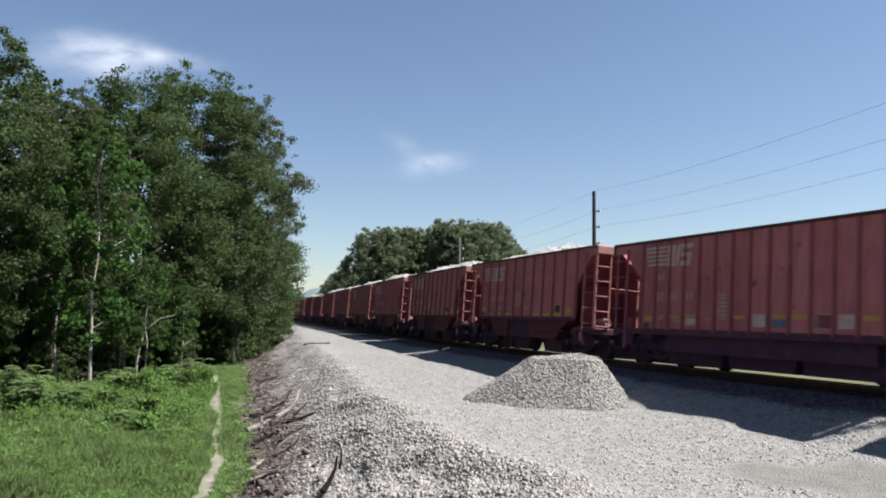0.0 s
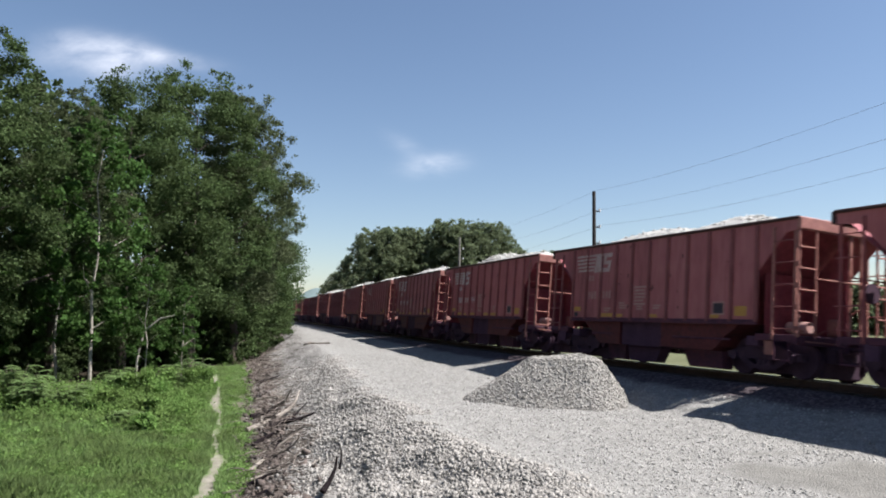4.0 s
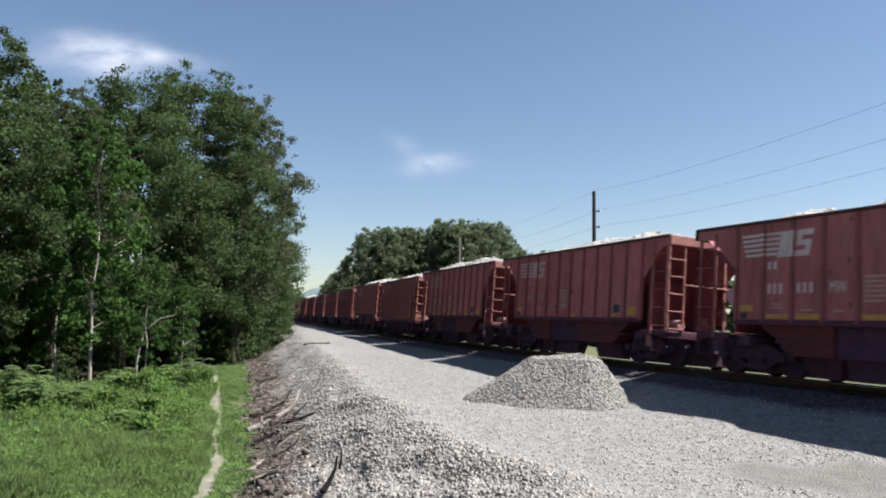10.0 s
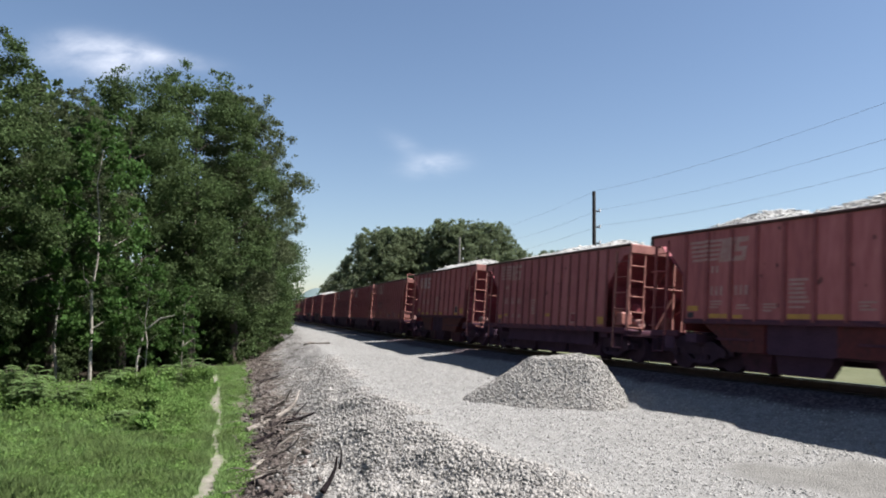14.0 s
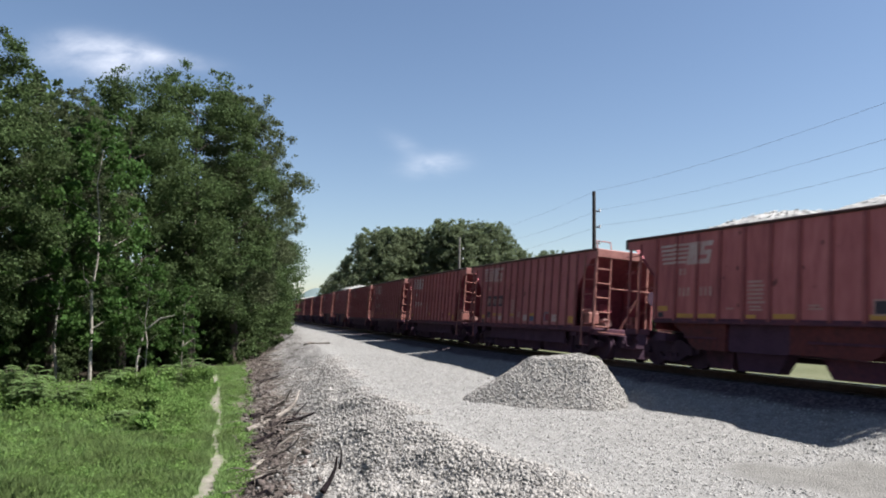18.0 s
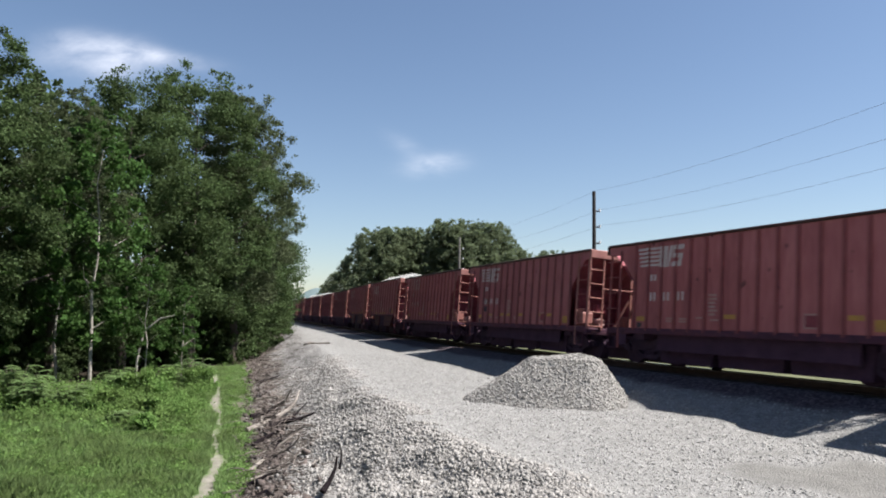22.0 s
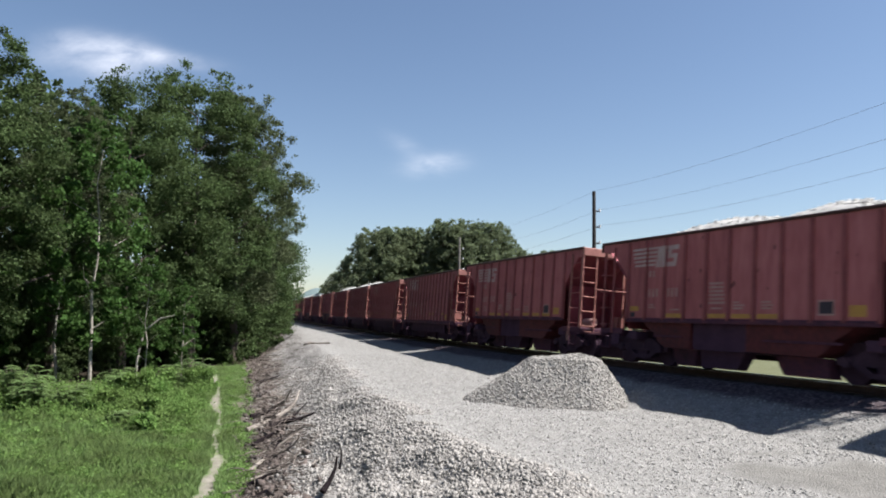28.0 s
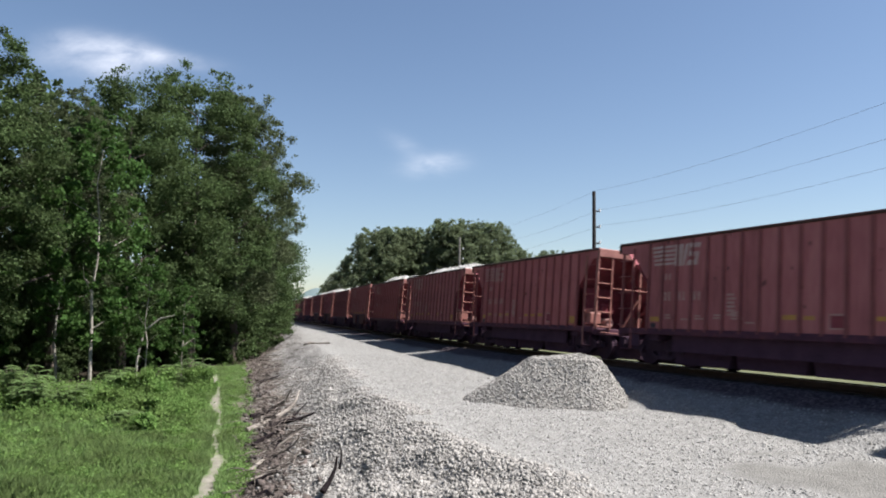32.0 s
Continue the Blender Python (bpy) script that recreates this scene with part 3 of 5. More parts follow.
def truck_parts(car, x):
    truck = part("truck", boxes((-0.16, 0.16, -1.1, 1.1, 0.42, 0.66), (-0.34, 0.34, -0.3, 0.3, 0.60, 0.76), bevel=0.03), M_STEEL, car, "grimy cast steel truck")
    truck.matrix_basis = pose(x, 0, 0)
    part("brake_gear", boxes((-1.3, 1.3, -0.62, 0.62, 0.06, 0.60), bevel=0.04), M_STEEL, truck)
    for side in (-1, 1):
        y0, y1 = (side * 1.0 - 0.07, side * 1.0 + 0.07)
        bm = bmesh.new()
        plate(bm, [(-1.16, y0, 0.40), (1.16, y0, 0.40), (1.16, y0, 0.56), (0.78, y0, 0.60), (0.42, y0, 0.76), (-0.42, y0, 0.76), (-0.78, y0, 0.60), (-1.16, y0, 0.56)], -0.14)
        plate(bm, [(-0.80, y0 - 0.002, 0.42), (-0.38, y0 - 0.002, 0.17), (0.38, y0 - 0.002, 0.17), (0.80, y0 - 0.002, 0.42), (0.55, y0 - 0.002, 0.45), (0.30, y0 - 0.002, 0.27), (-0.30, y0 - 0.002, 0.27), (-0.55, y0 - 0.002, 0.45)], -0.144)
        for bx in (-0.89, 0.89):
            rod(bm, (bx, side * 0.98, 0.457), (bx, side * 1.16, 0.457), 0.11, seg=10)
        for cx in (-0.16, 0.0, 0.16):
            rod(bm, (cx, side * 1.0, 0.27), (cx, side * 1.0, 0.5), 0.07, seg=8)
        part("side_frame", bm, M_STEEL, truck)
    first = None
    for bx in (-0.89, 0.89):
        if first is None:
            bm = bmesh.new()
            rod(bm, (0, -0.98, 0), (0, 0.98, 0), 0.075, seg=10)
            for side in (-1, 1):
                rod(bm, (0, side * 0.66, 0), (0, side * 0.69, 0), 0.485, seg=28)
                rod(bm, (0, side * 0.68, 0), (0, side * 0.80, 0), WHEEL_R, WHEEL_R - 0.004, seg=28)
                for k in range(6):
                    a = k * math.pi / 3
                    rod(bm, (0.26 * math.cos(a), side * 0.79, 0.26 * math.sin(a)), (0.26 * math.cos(a), side * 0.806, 0.26 * math.sin(a)), 0.05, seg=8)
            first = part("wheelset", bm, M_STEEL, truck)
            first.matrix_basis = pose(bx, 0, WHEEL_R)
        else:
            again(first, bx, 0, WHEEL_R)
    return truck


def load_mesh(seed, peaks):
    """A heap of crushed stone with two or three peaks, open below, and loose stones on it."""
    rng = np.random.RandomState(seed)
    gx, gy = np.linspace(-4.75, 4.75, 72), np.linspace(-1.42, 1.42, 20)
    xx, yy = np.meshgrid(gx, gy)
    x, y = xx.ravel(), yy.ravel()
    z = np.full_like(x, -0.28)
    for px, ph, pw in peaks:
        z = np.maximum(z, ph - np.abs(x - px) * ph / pw - 0.28 * np.abs(y) ** 1.3)
    z = np.minimum(z, 0.35 - 0.2 * np.abs(y) + z * 0.33)
    z = np.minimum(z, 0.02 + (1.42 - np.abs(y)) * 0.7)
    z = np.minimum(z, -0.3 + (4.75 - np.abs(x)) * 0.42)
    z += rng.uniform(-0.03, 0.03, len(z)) + value_noise(x, y, 0.5, seed) * 0.05
    w, h = len(gx), len(gy)
    i = (np.arange(h - 1)[:, None] * w + np.arange(w - 1)).ravel()
    base, faces = np.stack([x, y, z], 1), np.stack([i, i + 1, i + w + 1, i + w], 1)
    px, py = rng.uniform(-4.6, 4.6, 3600), rng.uniform(-1.36, 1.36, 3600)
    ix, iy = np.clip(((px + 4.75) / 9.5 * (w - 1)).astype(int), 0, w - 1), np.clip(((py + 1.42) / 2.84 * (h - 1)).astype(int), 0, h - 1)
    sv, sf = stones(np.stack([px, py, z[iy * w + ix] + 0.015], 1), rng.uniform(0.03, 0.08, 3600), rng)
    faces = np.concatenate([faces[:, [0, 1, 2]], faces[:, [0, 2, 3]]])
    return fast_mesh("stone_load", np.concatenate([base, sv]), np.concatenate([faces, sf + len(base)]), M_LOAD)


LOADS = [load_mesh(21, [(-3.0, 0.6, 1.7), (0.4, 0.95, 2.3), (3.4, 0.3, 1.5)]), load_mesh(22, [(-1.2, 0.85, 3.0), (2.4, 0.95, 2.2)]),
         load_mesh(23, [(-3.0, 0.6, 2.0), (0.2, 0.75, 3.0), (2.6, 0.8, 2.0)]), load_mesh(24, [(-2.0, 0.25, 3.2), (1.6, 0.3, 2.4)])]


def hopper_car(kind, tone):
    """An open-top hopper. Kind 0: short side sheets over three exposed bays, ten wide panels. Kind 1: deep sides to a low sill, fourteen narrow panels."""
    top, low = ((3.70, 1.29), (3.59, 0.99))[kind]
    paint, sheet = M_PAINT[tone], M_SHEET[tone]
    panel = 4.08                                  # half length of the panelled part
    car = new("hopper_car")
    slope_lo = top - 1.25                         # where the slope sheet meets the panels' end
    for side in (-1, 1):
        bm = bmesh.new()
        y = side * (HALF - 0.05)
        pts = [(-panel, y, low), (panel, y, low), (panel, y, slope_lo), (panel + 0.84, y, top - 0.35), (BODY, y, top - 0.30), (BODY, y, top - 0.05), (-TAIL, y, top - 0.05), (-TAIL, y, top - 0.30), (-panel - 0.84, y, top - 0.35), (-panel, y, slope_lo)]
        plate(bm, pts if side > 0 else pts[::-1], -0.02)
        part("side_sheet", bm, sheet, car, "oxide red steel side sheet with rust streaks")
        part("top_chord", boxes((-TAIL, BODY, y - 0.06, y + 0.06, top - 0.075, top), bevel=0.02), M_CHORD, car)
        part("side_sill", boxes((-panel - 0.02, panel + 0.02, y - 0.045, y + 0.045, low - 0.09, low + 0.03), bevel=0.012) if kind == 0 else
             boxes((-BODY + 0.1, BODY - 0.1, y - 0.05, y + 0.05, low - 0.13, low + 0.04), bevel=0.015), M_CHUTE_SHADE, car)
        count = (11, 15)[kind]
        post = None
        for k in range(count):
            px = -panel + 2 * panel * k / (count - 1)
            if post is None:
                w = (0.046, 0.036)[kind]
                # post paint is darker than the sheets, standing for the posts' shadow lines
                post = part("side_post", boxes((-w, w, -0.05, 0.05, low - 0.02, top - 0.1), bevel=0.014), paint, car)
                post.matrix_basis = pose(px, side * (HALF - 0.03), 0)
            else:
                again(post, px, side * (HALF - 0.03), 0)
    part("center_sill", boxes((-5.5, 5.5, -0.17, 0.17, 0.66, 0.98), bevel=0.02), M_GRIME_SHADE, car)
    for end in (-1, 1):
        # sunlight painted into the leading end's trim, shade into the trailing end's
        trim = M_LADDER_LIT if end > 0 else paint
        before = set(car.children)
        bm = bmesh.new()
        # slope sheet from the end's top edge down into the bays
        xe, ze = end * (panel - (slope_lo - low) * 0.933), low + 0.01
        xt = BODY - 0.10 if end > 0 else 0.10 - TAIL
        a = [(xt, -HALF + 0.07, top - 0.08), (xt, HALF - 0.07, top - 0.08), (xe, HALF - 0.07, ze), (xe, -HALF + 0.07, ze)]
        plate(bm, a if end > 0 else a[::-1], 0.02)
        part("slope_sheet", bm, M_SLOPE, car, "red sloping end sheet darkened as a shaded underside")
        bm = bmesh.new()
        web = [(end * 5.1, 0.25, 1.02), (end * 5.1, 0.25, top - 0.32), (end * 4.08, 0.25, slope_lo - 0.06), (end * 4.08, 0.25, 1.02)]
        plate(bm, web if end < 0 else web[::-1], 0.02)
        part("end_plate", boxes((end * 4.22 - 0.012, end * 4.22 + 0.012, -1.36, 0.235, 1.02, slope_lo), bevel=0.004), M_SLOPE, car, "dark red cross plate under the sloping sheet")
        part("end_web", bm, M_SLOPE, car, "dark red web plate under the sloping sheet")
        part("end_chord", boxes((end * BODY - 0.07, end * BODY + 0.05, -HALF + 0.02, HALF - 0.02, top - 0.30, top - 0.02), bevel=0.02), trim if end > 0 else M_CHORD, car, "orange end beam in a sunlit tone" if end > 0 else "end beam darkened as in shade")
        part("end_sill", boxes((end * 5.12 - 0.12, end * 5.12 + 0.16, -HALF + 0.04, HALF - 0.04, 0.78, 0.99), bevel=0.02), M_CHUTE_SHADE, car)
        part("bolster", boxes((end * 3.9 - 0.2, end * 3.9 + 0.2, -HALF + 0.12, HALF - 0.12, 0.70, 0.94), bevel=0.02), M_GRIME_SHADE, car)
        part("deck_plate", boxes((end * 4.5 - 0.5, end * 4.5 + 0.5, -0.6, 0.6, 0.99, 1.02)), M_GRIME_SHADE, car)
        for side in (-1, 1):
            part("end_side_sill", boxes((end * 4.62 - 0.56, end * 4.62 + 0.5, side * 1.47 - 0.045, side * 1.47 + 0.045, 0.84, 1.0), bevel=0.012), M_CHUTE_SHADE, car)
            part("corner_post", boxes((end * 5.17 - 0.035, end * 5.17 + 0.035, side * 1.46 - 0.035, side * 1.46 + 0.035, 0.95, top - 0.2), bevel=0.012), trim, car)
            # ladder on the end, and rungs on the side near the corner
            if end > 0 or side > 0:
                lad = part("ladder", ladder_mesh(0.52, 0.95, top - 0.06, 6), trim, car, "orange steel ladder, sunlit tone on the leading end")
                lad.matrix_basis = pose(end * 5.30, side * 1.50 - (0.52 if side > 0 else 0), 0)
            rung = None
            for z in np.linspace(1.12, top - 0.55, 5):
                if rung is None:
                    rung = part("side_rung", rods(((end * 4.62, side * 1.57, 0), (end * 5.22, side * 1.57, 0), 0.015)), paint, car)
                    rung.matrix_basis = pose(0, 0, z)
                else:
                    again(rung, 0, 0, z)
            part("side_stile", boxes((end * 4.60 - 0.03, end * 4.60 + 0.03, side * 1.53 - 0.03, side * 1.53 + 0.03, 0.86 if kind == 0 else 0.42, top - 0.2), bevel=0.008), trim, car)
            part("step", rods(((end * 4.66, side * 1.53, 0.86), (end * 4.66, side * 1.53, 0.40), 0.02), ((end * 5.08, side * 1.53, 0.86), (end * 5.08, side * 1.53, 0.40), 0.02),
                              ((end * 4.66, side * 1.53, 0.41), (end * 5.08, side * 1.53, 0.41), 0.024)), M_CHUTE_SHADE, car)
            bm = bmesh.new()
            pts = [(end * 4.28, side * 1.44, 0.86), (end * 4.60, side * 1.50, 0.86), (end * 4.58, side * 1.50, 0.52), (end * 4.30, side * 1.44, 0.52)]
            plate(bm, pts, 0.03)
            # leading gusset takes the sunlit tone, the others the shaded one
            part("corner_gusset", bm, M_LADDER_LIT if kind == 0 and end > 0 else M_GRIME_SHADE, car)
        for y in ((0.12, 0.46) if end > 0 else (0.46,)):
            part("end_stanchion", boxes((end * 5.28 - 0.025, end * 5.28 + 0.025, y - 0.03, y + 0.03, 0.98, top - 0.22)), trim, car)
        part("grab_rail", rods(((end * 5.32, -1.0, 2.30), (end * 5.32, 1.45, 2.30), 0.018), ((end * 5.32, 1.45, 0.98), (end * 5.32, 1.45, 2.30), 0.016)), trim, car)
        bm = boxes((end * 5.35 - 0.2, end * 5.35 + 0.2, -0.15, 0.15, 0.76, 0.98), bevel=0.03)
        box(bm, end * 5.72 - 0.22, end * 5.72 + 0.2, -0.13, 0.10, 0.72, 1.0, 0.04)
        part("draft_gear", boxes((end * 4.95 - 0.55, end * 4.95 + 0.45, -0.5, 0.5, 0.40, 0.80), bevel=0.03), M_STEEL, car)
        part("coupler", bm, M_STEEL, car, "grimy knuckle coupler")
        part("air_hose", rods(((end * 5.4, -0.42, 0.8), (end * 5.6, -0.42, 0.5), 0.025), ((end * 5.6, -0.42, 0.5), (end * 5.88, -0.28, 0.42), 0.025)), M_STEEL, car)
        part("cut_lever", rods(((end * 5.42, -1.4, 0.86), (end * 5.5, -0.2, 0.84), 0.013)), trim, car)
        # the trailing platform is a little longer
        for o in set(car.children) - before if end < 0 else ():
            if o.name.split(".")[0] in ("end_chord", "corner_post", "ladder", "side_rung", "side_stile", "step", "end_stanchion", "grab_rail", "end_side_sill", "end_sill", "corner_gusset"):
                o.matrix_basis = Matrix.Translation((BODY - TAIL, 0, 0)) @ o.matrix_basis
    # brake gear on the leading end
    part("brake_wheel", rods(((5.42, 0.62, 2.1), (5.47, 0.62, 2.1), 0.24), ((5.3, 0.62, 2.1), (5.44, 0.62, 2.1), 0.03), seg=16), M_STEEL, car)
    part("brake_cylinder", rods(((4.4, -0.78, 1.2), (5.0, -0.78, 1.2), 0.13), seg=12), M_DULL, car, "pale brake reservoir")
    part("brake_valve", boxes((4.66, 5.0, 0.1, 0.45, 1.04, 1.46), bevel=0.04), M_LADDER_LIT, car)
    part("brake_rod", rods(((4.3, 0.2, 1.05), (5.2, 0.5, 1.7), 0.024)), M_LADDER_LIT, car)
    if kind == 1:
        part("equipment_box", boxes((4.50, 4.86, -1.44, -1.04, 1.12, 1.50), bevel=0.03), M_LADDER_LIT, car, "pale orange equipment box")
        part("equipment_box", boxes((4.55, 4.85, -0.90, -0.55, 1.52, 1.80), bevel=0.03), M_SLOPE, car, "dark red equipment box")
        part("brace", rods(((5.12, -0.4, 1.0), (5.28, 0.05, 2.0), 0.035)), M_LADDER_LIT, car)
        part("corner_plate", boxes((4.5, 4.58, -1.5, -1.18, 0.98, 1.62), bevel=0.01), M_LADDER_LIT, car)
    # hopper bays
    def across(profile, y0, y1):
        """A body of constant section across the car."""
        return plate(bmesh.new(), [(x, y0, z) for x, z in profile], y1 - y0)

    # lower bays and chutes get darker tones that stand for shade
    if kind == 0:
        bays = (("orange red discharge bay", M_BAY, [(-3.46, 1.26), (-1.45, 1.26), (-1.45, 0.52), (-2.50, 0.52), (-2.72, 0.64), (-2.98, 0.92), (-3.30, 1.10)], M_CHUTE_SHADE, [(-2.40, 0.515), (-1.46, 0.515), (-1.50, 0.07), (-2.25, 0.07)]),
                ("grimy discharge bay darkened as in shade", M_GRIME_SHADE, [(-1.43, 1.26), (0.45, 1.26), (0.45, 0.56), (0.37, 0.52), (-1.35, 0.52), (-1.43, 0.56)], M_GRIME_SHADE, [(-1.36, 0.515), (0.22, 0.515), (0.10, 0.30), (-0.06, 0.07), (-1.25, 0.07)]),
                ("orange red discharge bay", M_BAY, [(0.50, 1.26), (3.46, 1.26), (3.30, 1.10), (2.98, 0.92), (2.72, 0.64), (2.50, 0.52), (0.50, 0.55)], M_CHUTE_SHADE, [(1.18, 0.515), (2.62, 0.515), (2.64, 0.07), (1.42, 0.07), (1.26, 0.30)]))
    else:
        bays = [("grimy discharge bay darkened as in shade", M_GRIME_SHADE, [(b - 1.12, 1.0), (b + 1.12, 1.0), (b + 1.12, 0.86), (b - 1.12, 0.86)], M_GRIME_SHADE, [(b - 1.10, 0.855), (b + 1.10, 0.855), (b + 1.0, 0.10), (b - 1.0, 0.10)]) for b in (-2.28, 0.0, 2.28)]
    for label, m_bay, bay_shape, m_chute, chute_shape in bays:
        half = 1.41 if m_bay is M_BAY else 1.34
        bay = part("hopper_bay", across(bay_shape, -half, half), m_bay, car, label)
        for y0, y1 in ((-1.14, -0.78), (0.78, 1.14)) if kind == 0 else ((-1.12, 1.12),):
            low_edge = 0.37 if y0 > 0 else 0.0
            part("chute", across([(x, max(z, low_edge)) for x, z in chute_shape], y0, y1), m_chute, bay, "grimy chute darkened as in shade")
        if m_bay is M_BAY:
            part("door_beam", boxes((bay_shape[0][0] + 0.5, bay_shape[1][0] - 0.3, -1.44, -1.38, 0.80, 0.86), bevel=0.01), M_CHUTE_SHADE, bay)
    if kind == 1:
        for side in (-1, 1):
            part("skirt_plate", boxes((-3.2, 3.2, side * 1.33 - 0.02, side * 1.33 + 0.02, 0.42, 0.92)), M_GRIME_SHADE, car)
    for x in (-3.9, 3.9):
        truck_parts(car, x)
    return car


BRIGHT = (4, 5, 11, 12)        # cars whose paint is still fresh


def word(car, text, x, z, side, y, material):
    """Stencilled letters standing on the car's side."""
    cu = bpy.data.curves.new("lettering", "FONT")
    cu.body, cu.size, cu.extrude = text, 0.33, 0.002
    ob = bpy.data.objects.new("lettering", cu)
    me = bpy.data.meshes.new_from_object(ob)
    bpy.data.objects.remove(ob)
    me.transform(Matrix.Diagonal((0.72, 1.2, 1, 1)))
    me.materials.clear()
    me.materials.append(material)
    o = new("lettering", me)
    o.parent, o.matrix_basis = car, pose(x if side < 0 else -x, y, z, 90, 0, 0 if side < 0 else 180)
    tagged(o, "stencilled white class letters")


def marks(car, kind, style, rng):
    """Faded markings on the side that shows: striped emblem, lettering as bars, tape patches."""
    top, low = ((3.70, 1.29), (3.59, 0.99))[kind]
    for side in (-1,):
        y = side * (HALF - 0.048)

        def patch(name, x0, x1, z0, z1, m, label=""):
            # x runs from the car's trailing end as seen from the camera's side
            a, b = (x0, x1) if side < 0 else (-x1, -x0)
            part(name, boxes((a, b, y - 0.004 if side > 0 else y - 0.006, y + 0.006 if side > 0 else y + 0.004, z0, z1)), m, car, label)

        ink = M_WHITE if style in BRIGHT else (M_FADED if style in (1, 2, 3, 6, 9, 10, 14, 15, 16) else M_DULL)
        ex, ez = (-3.95, top - 0.32) if kind == 0 else (-4.0, top - 0.22)
        ww, hh = (1.14, 0.60) if kind == 0 else (1.06, 0.60)

        def slant(name, x0, x1, lean, z0, z1):
            bm = bmesh.new()
            yy = y + side * 0.006
            sx = 1 if side < 0 else -1
            pts = [(sx * x0, yy, z0), (sx * x1, yy, z0), (sx * (x1 + lean), yy, z1), (sx * (x0 + lean), yy, z1)]
            plate(bm, pts if side < 0 else pts[::-1], 0.004)
            part(name, bm, ink, car)
            # the paint goes on across the posts
            for j in range(1, 5):
                px, w = -4.08 + 2 * 4.08 / (10, 14)[kind] * j, (0.050, 0.038)[kind]
                if x0 + lean * 0.5 < px < x1 + lean * 0.5:
                    part(name, boxes((px - w, px + w, -HALF - 0.024, -HALF - 0.018, z0, z1)), ink, car)

        for k in range(5):
            slant("emblem_stripe", ex + 0.03 * k, ex + ww - 0.02 * k, 0.02, ez - hh * (k + 0.55) / 5, ez - hh * k / 5)
        xb = ex + ww - 0.06
        for x0, x1, lean in ((0.0, 0.12, 0.10), (0.13, 0.26, 0.06), (0.26, 0.38, 0.14)):
            slant("emblem_block", xb + x0, xb + x1, lean, ez - hh, ez)
        for x0, x1, z0, z1 in ((0.54, 0.95, 0.0, 0.22), (0.50, 0.90, 0.40, 0.60), (0.46, 0.86, 0.78, 1.0), (0.52, 0.65, 0.222, 0.398), (0.75, 0.88, 0.602, 0.778)):
            slant("emblem_block", xb + x0, xb + x1, 0.03, ez - hh * z1, ez - hh * z0)
        num = M_WHITE if style in BRIGHT else M_DULL
        pitch = 2 * 4.08 / (10, 14)[kind]
        x0 = -4.08 + pitch + (0.13 if kind == 0 else 0.09)

        def digits(xa, count, z0, z1):
            # a group of illegible characters as narrow bars
            spans = [(xa + 0.165 * q, xa + 0.165 * q + 0.075) for q in range(count)]
            bm = boxes(*[(*(a if side < 0 else (-a[1], -a[0])), y - 0.009, y + 0.009, z0, z1) for a in spans])
            part("stencilled_number", bm, num, car)

        digits(x0, 2, top - 1.19, top - 1.01)
        for k in range(2 if kind == 0 else 3):
            digits(x0 + pitch * k, 3 if kind == 0 else 2, top - 1.77, top - 1.53)
        if kind == 0 and style in BRIGHT:
            word(car, "MW", x0 + 2 * pitch, top - 1.79, side, y + side * 0.005, num)
        for k in range(6):
            if rng.random() < 0.7:
                xa = -4.0 + pitch * (k + 1) + rng.uniform(0.05, 0.2)
                zz = low + rng.uniform(0.22, 0.34)
                for q in range(rng.choice((1, 2, 3))):
                    patch("stencil_bar", xa, xa + rng.uniform(0.2, 0.42), zz + 0.075 * q, zz + 0.045 + 0.075 * q, M_DULL)
        # block of small print, a yellow placard at each end, and short strips of tape
        xp = -4.08 + pitch * ((4, 5)[kind]) + 0.12
        for q in range(6):
            patch("stencil_bar", xp, xp + (pitch - 0.26) * rng.uniform(0.7, 1.0), low + 0.42 + 0.10 * q, low + 0.48 + 0.10 * q, M_DULL)
        for k, w, z0, z1 in ((0, 0.40, 0.24, 0.38), ((9, 13)[kind], 0.40, 0.12, 0.36)):
            patch("reflective_patch", -4.08 + pitch * k + 0.11, -4.08 + pitch * k + 0.11 + min(w, pitch - 0.2), low + z0, low + z1, M_YELLOW)
        patch("dark_patch", -4.08 + 0.13, -4.08 + 0.34, low + 0.06, low + 0.20, M_BLACK)
        if style in (1, 10):
            for k in (3, 7, 8, 10, 11):
                patch("faded_notice", -4.08 + pitch * k + 0.10, -4.08 + pitch * (k + 1) - 0.10, low + 0.16, low + 0.16 + rng.uniform(0.18, 0.34), M_FADED if k % 2 else M_NOTICE)
        for k in range(1, (9, 13)[kind]):
            if rng.random() < (0.6, 0.35)[kind]:
                xa = -4.08 + pitch * k + 0.09
                w = pitch - 0.2 if rng.random() < 0.6 else 0.3
                dz = 0.06 if kind == 0 else 0.34
                patch("reflective_patch", xa, xa + w, low + dz, low + dz + (0.09 if w < 0.31 else 0.11), M_YELLOW)
        sx0 = -4.08 + pitch * (8 if kind == 0 else 10) + 0.16
        patch("stencil_panel", sx0, sx0 + 0.42, low + 0.14, low + 0.48, M_DULL)
        a, b = (sx0 + 0.04, sx0 + 0.38) if side < 0 else (-sx0 - 0.38, -sx0 - 0.04)
        part("stencil_field", boxes((a, b, y - 0.008, y + 0.008, low + 0.18, low + 0.44)), M_BLACK if kind == 0 else M_SLOPE, car)
        if style == 12:
            for dz in (0.52, 0.84):
                patch("dark_patch", -4.08 + pitch + 0.08, -4.08 + pitch + 0.36, low + dz, low + dz + 0.22, M_BLACK)
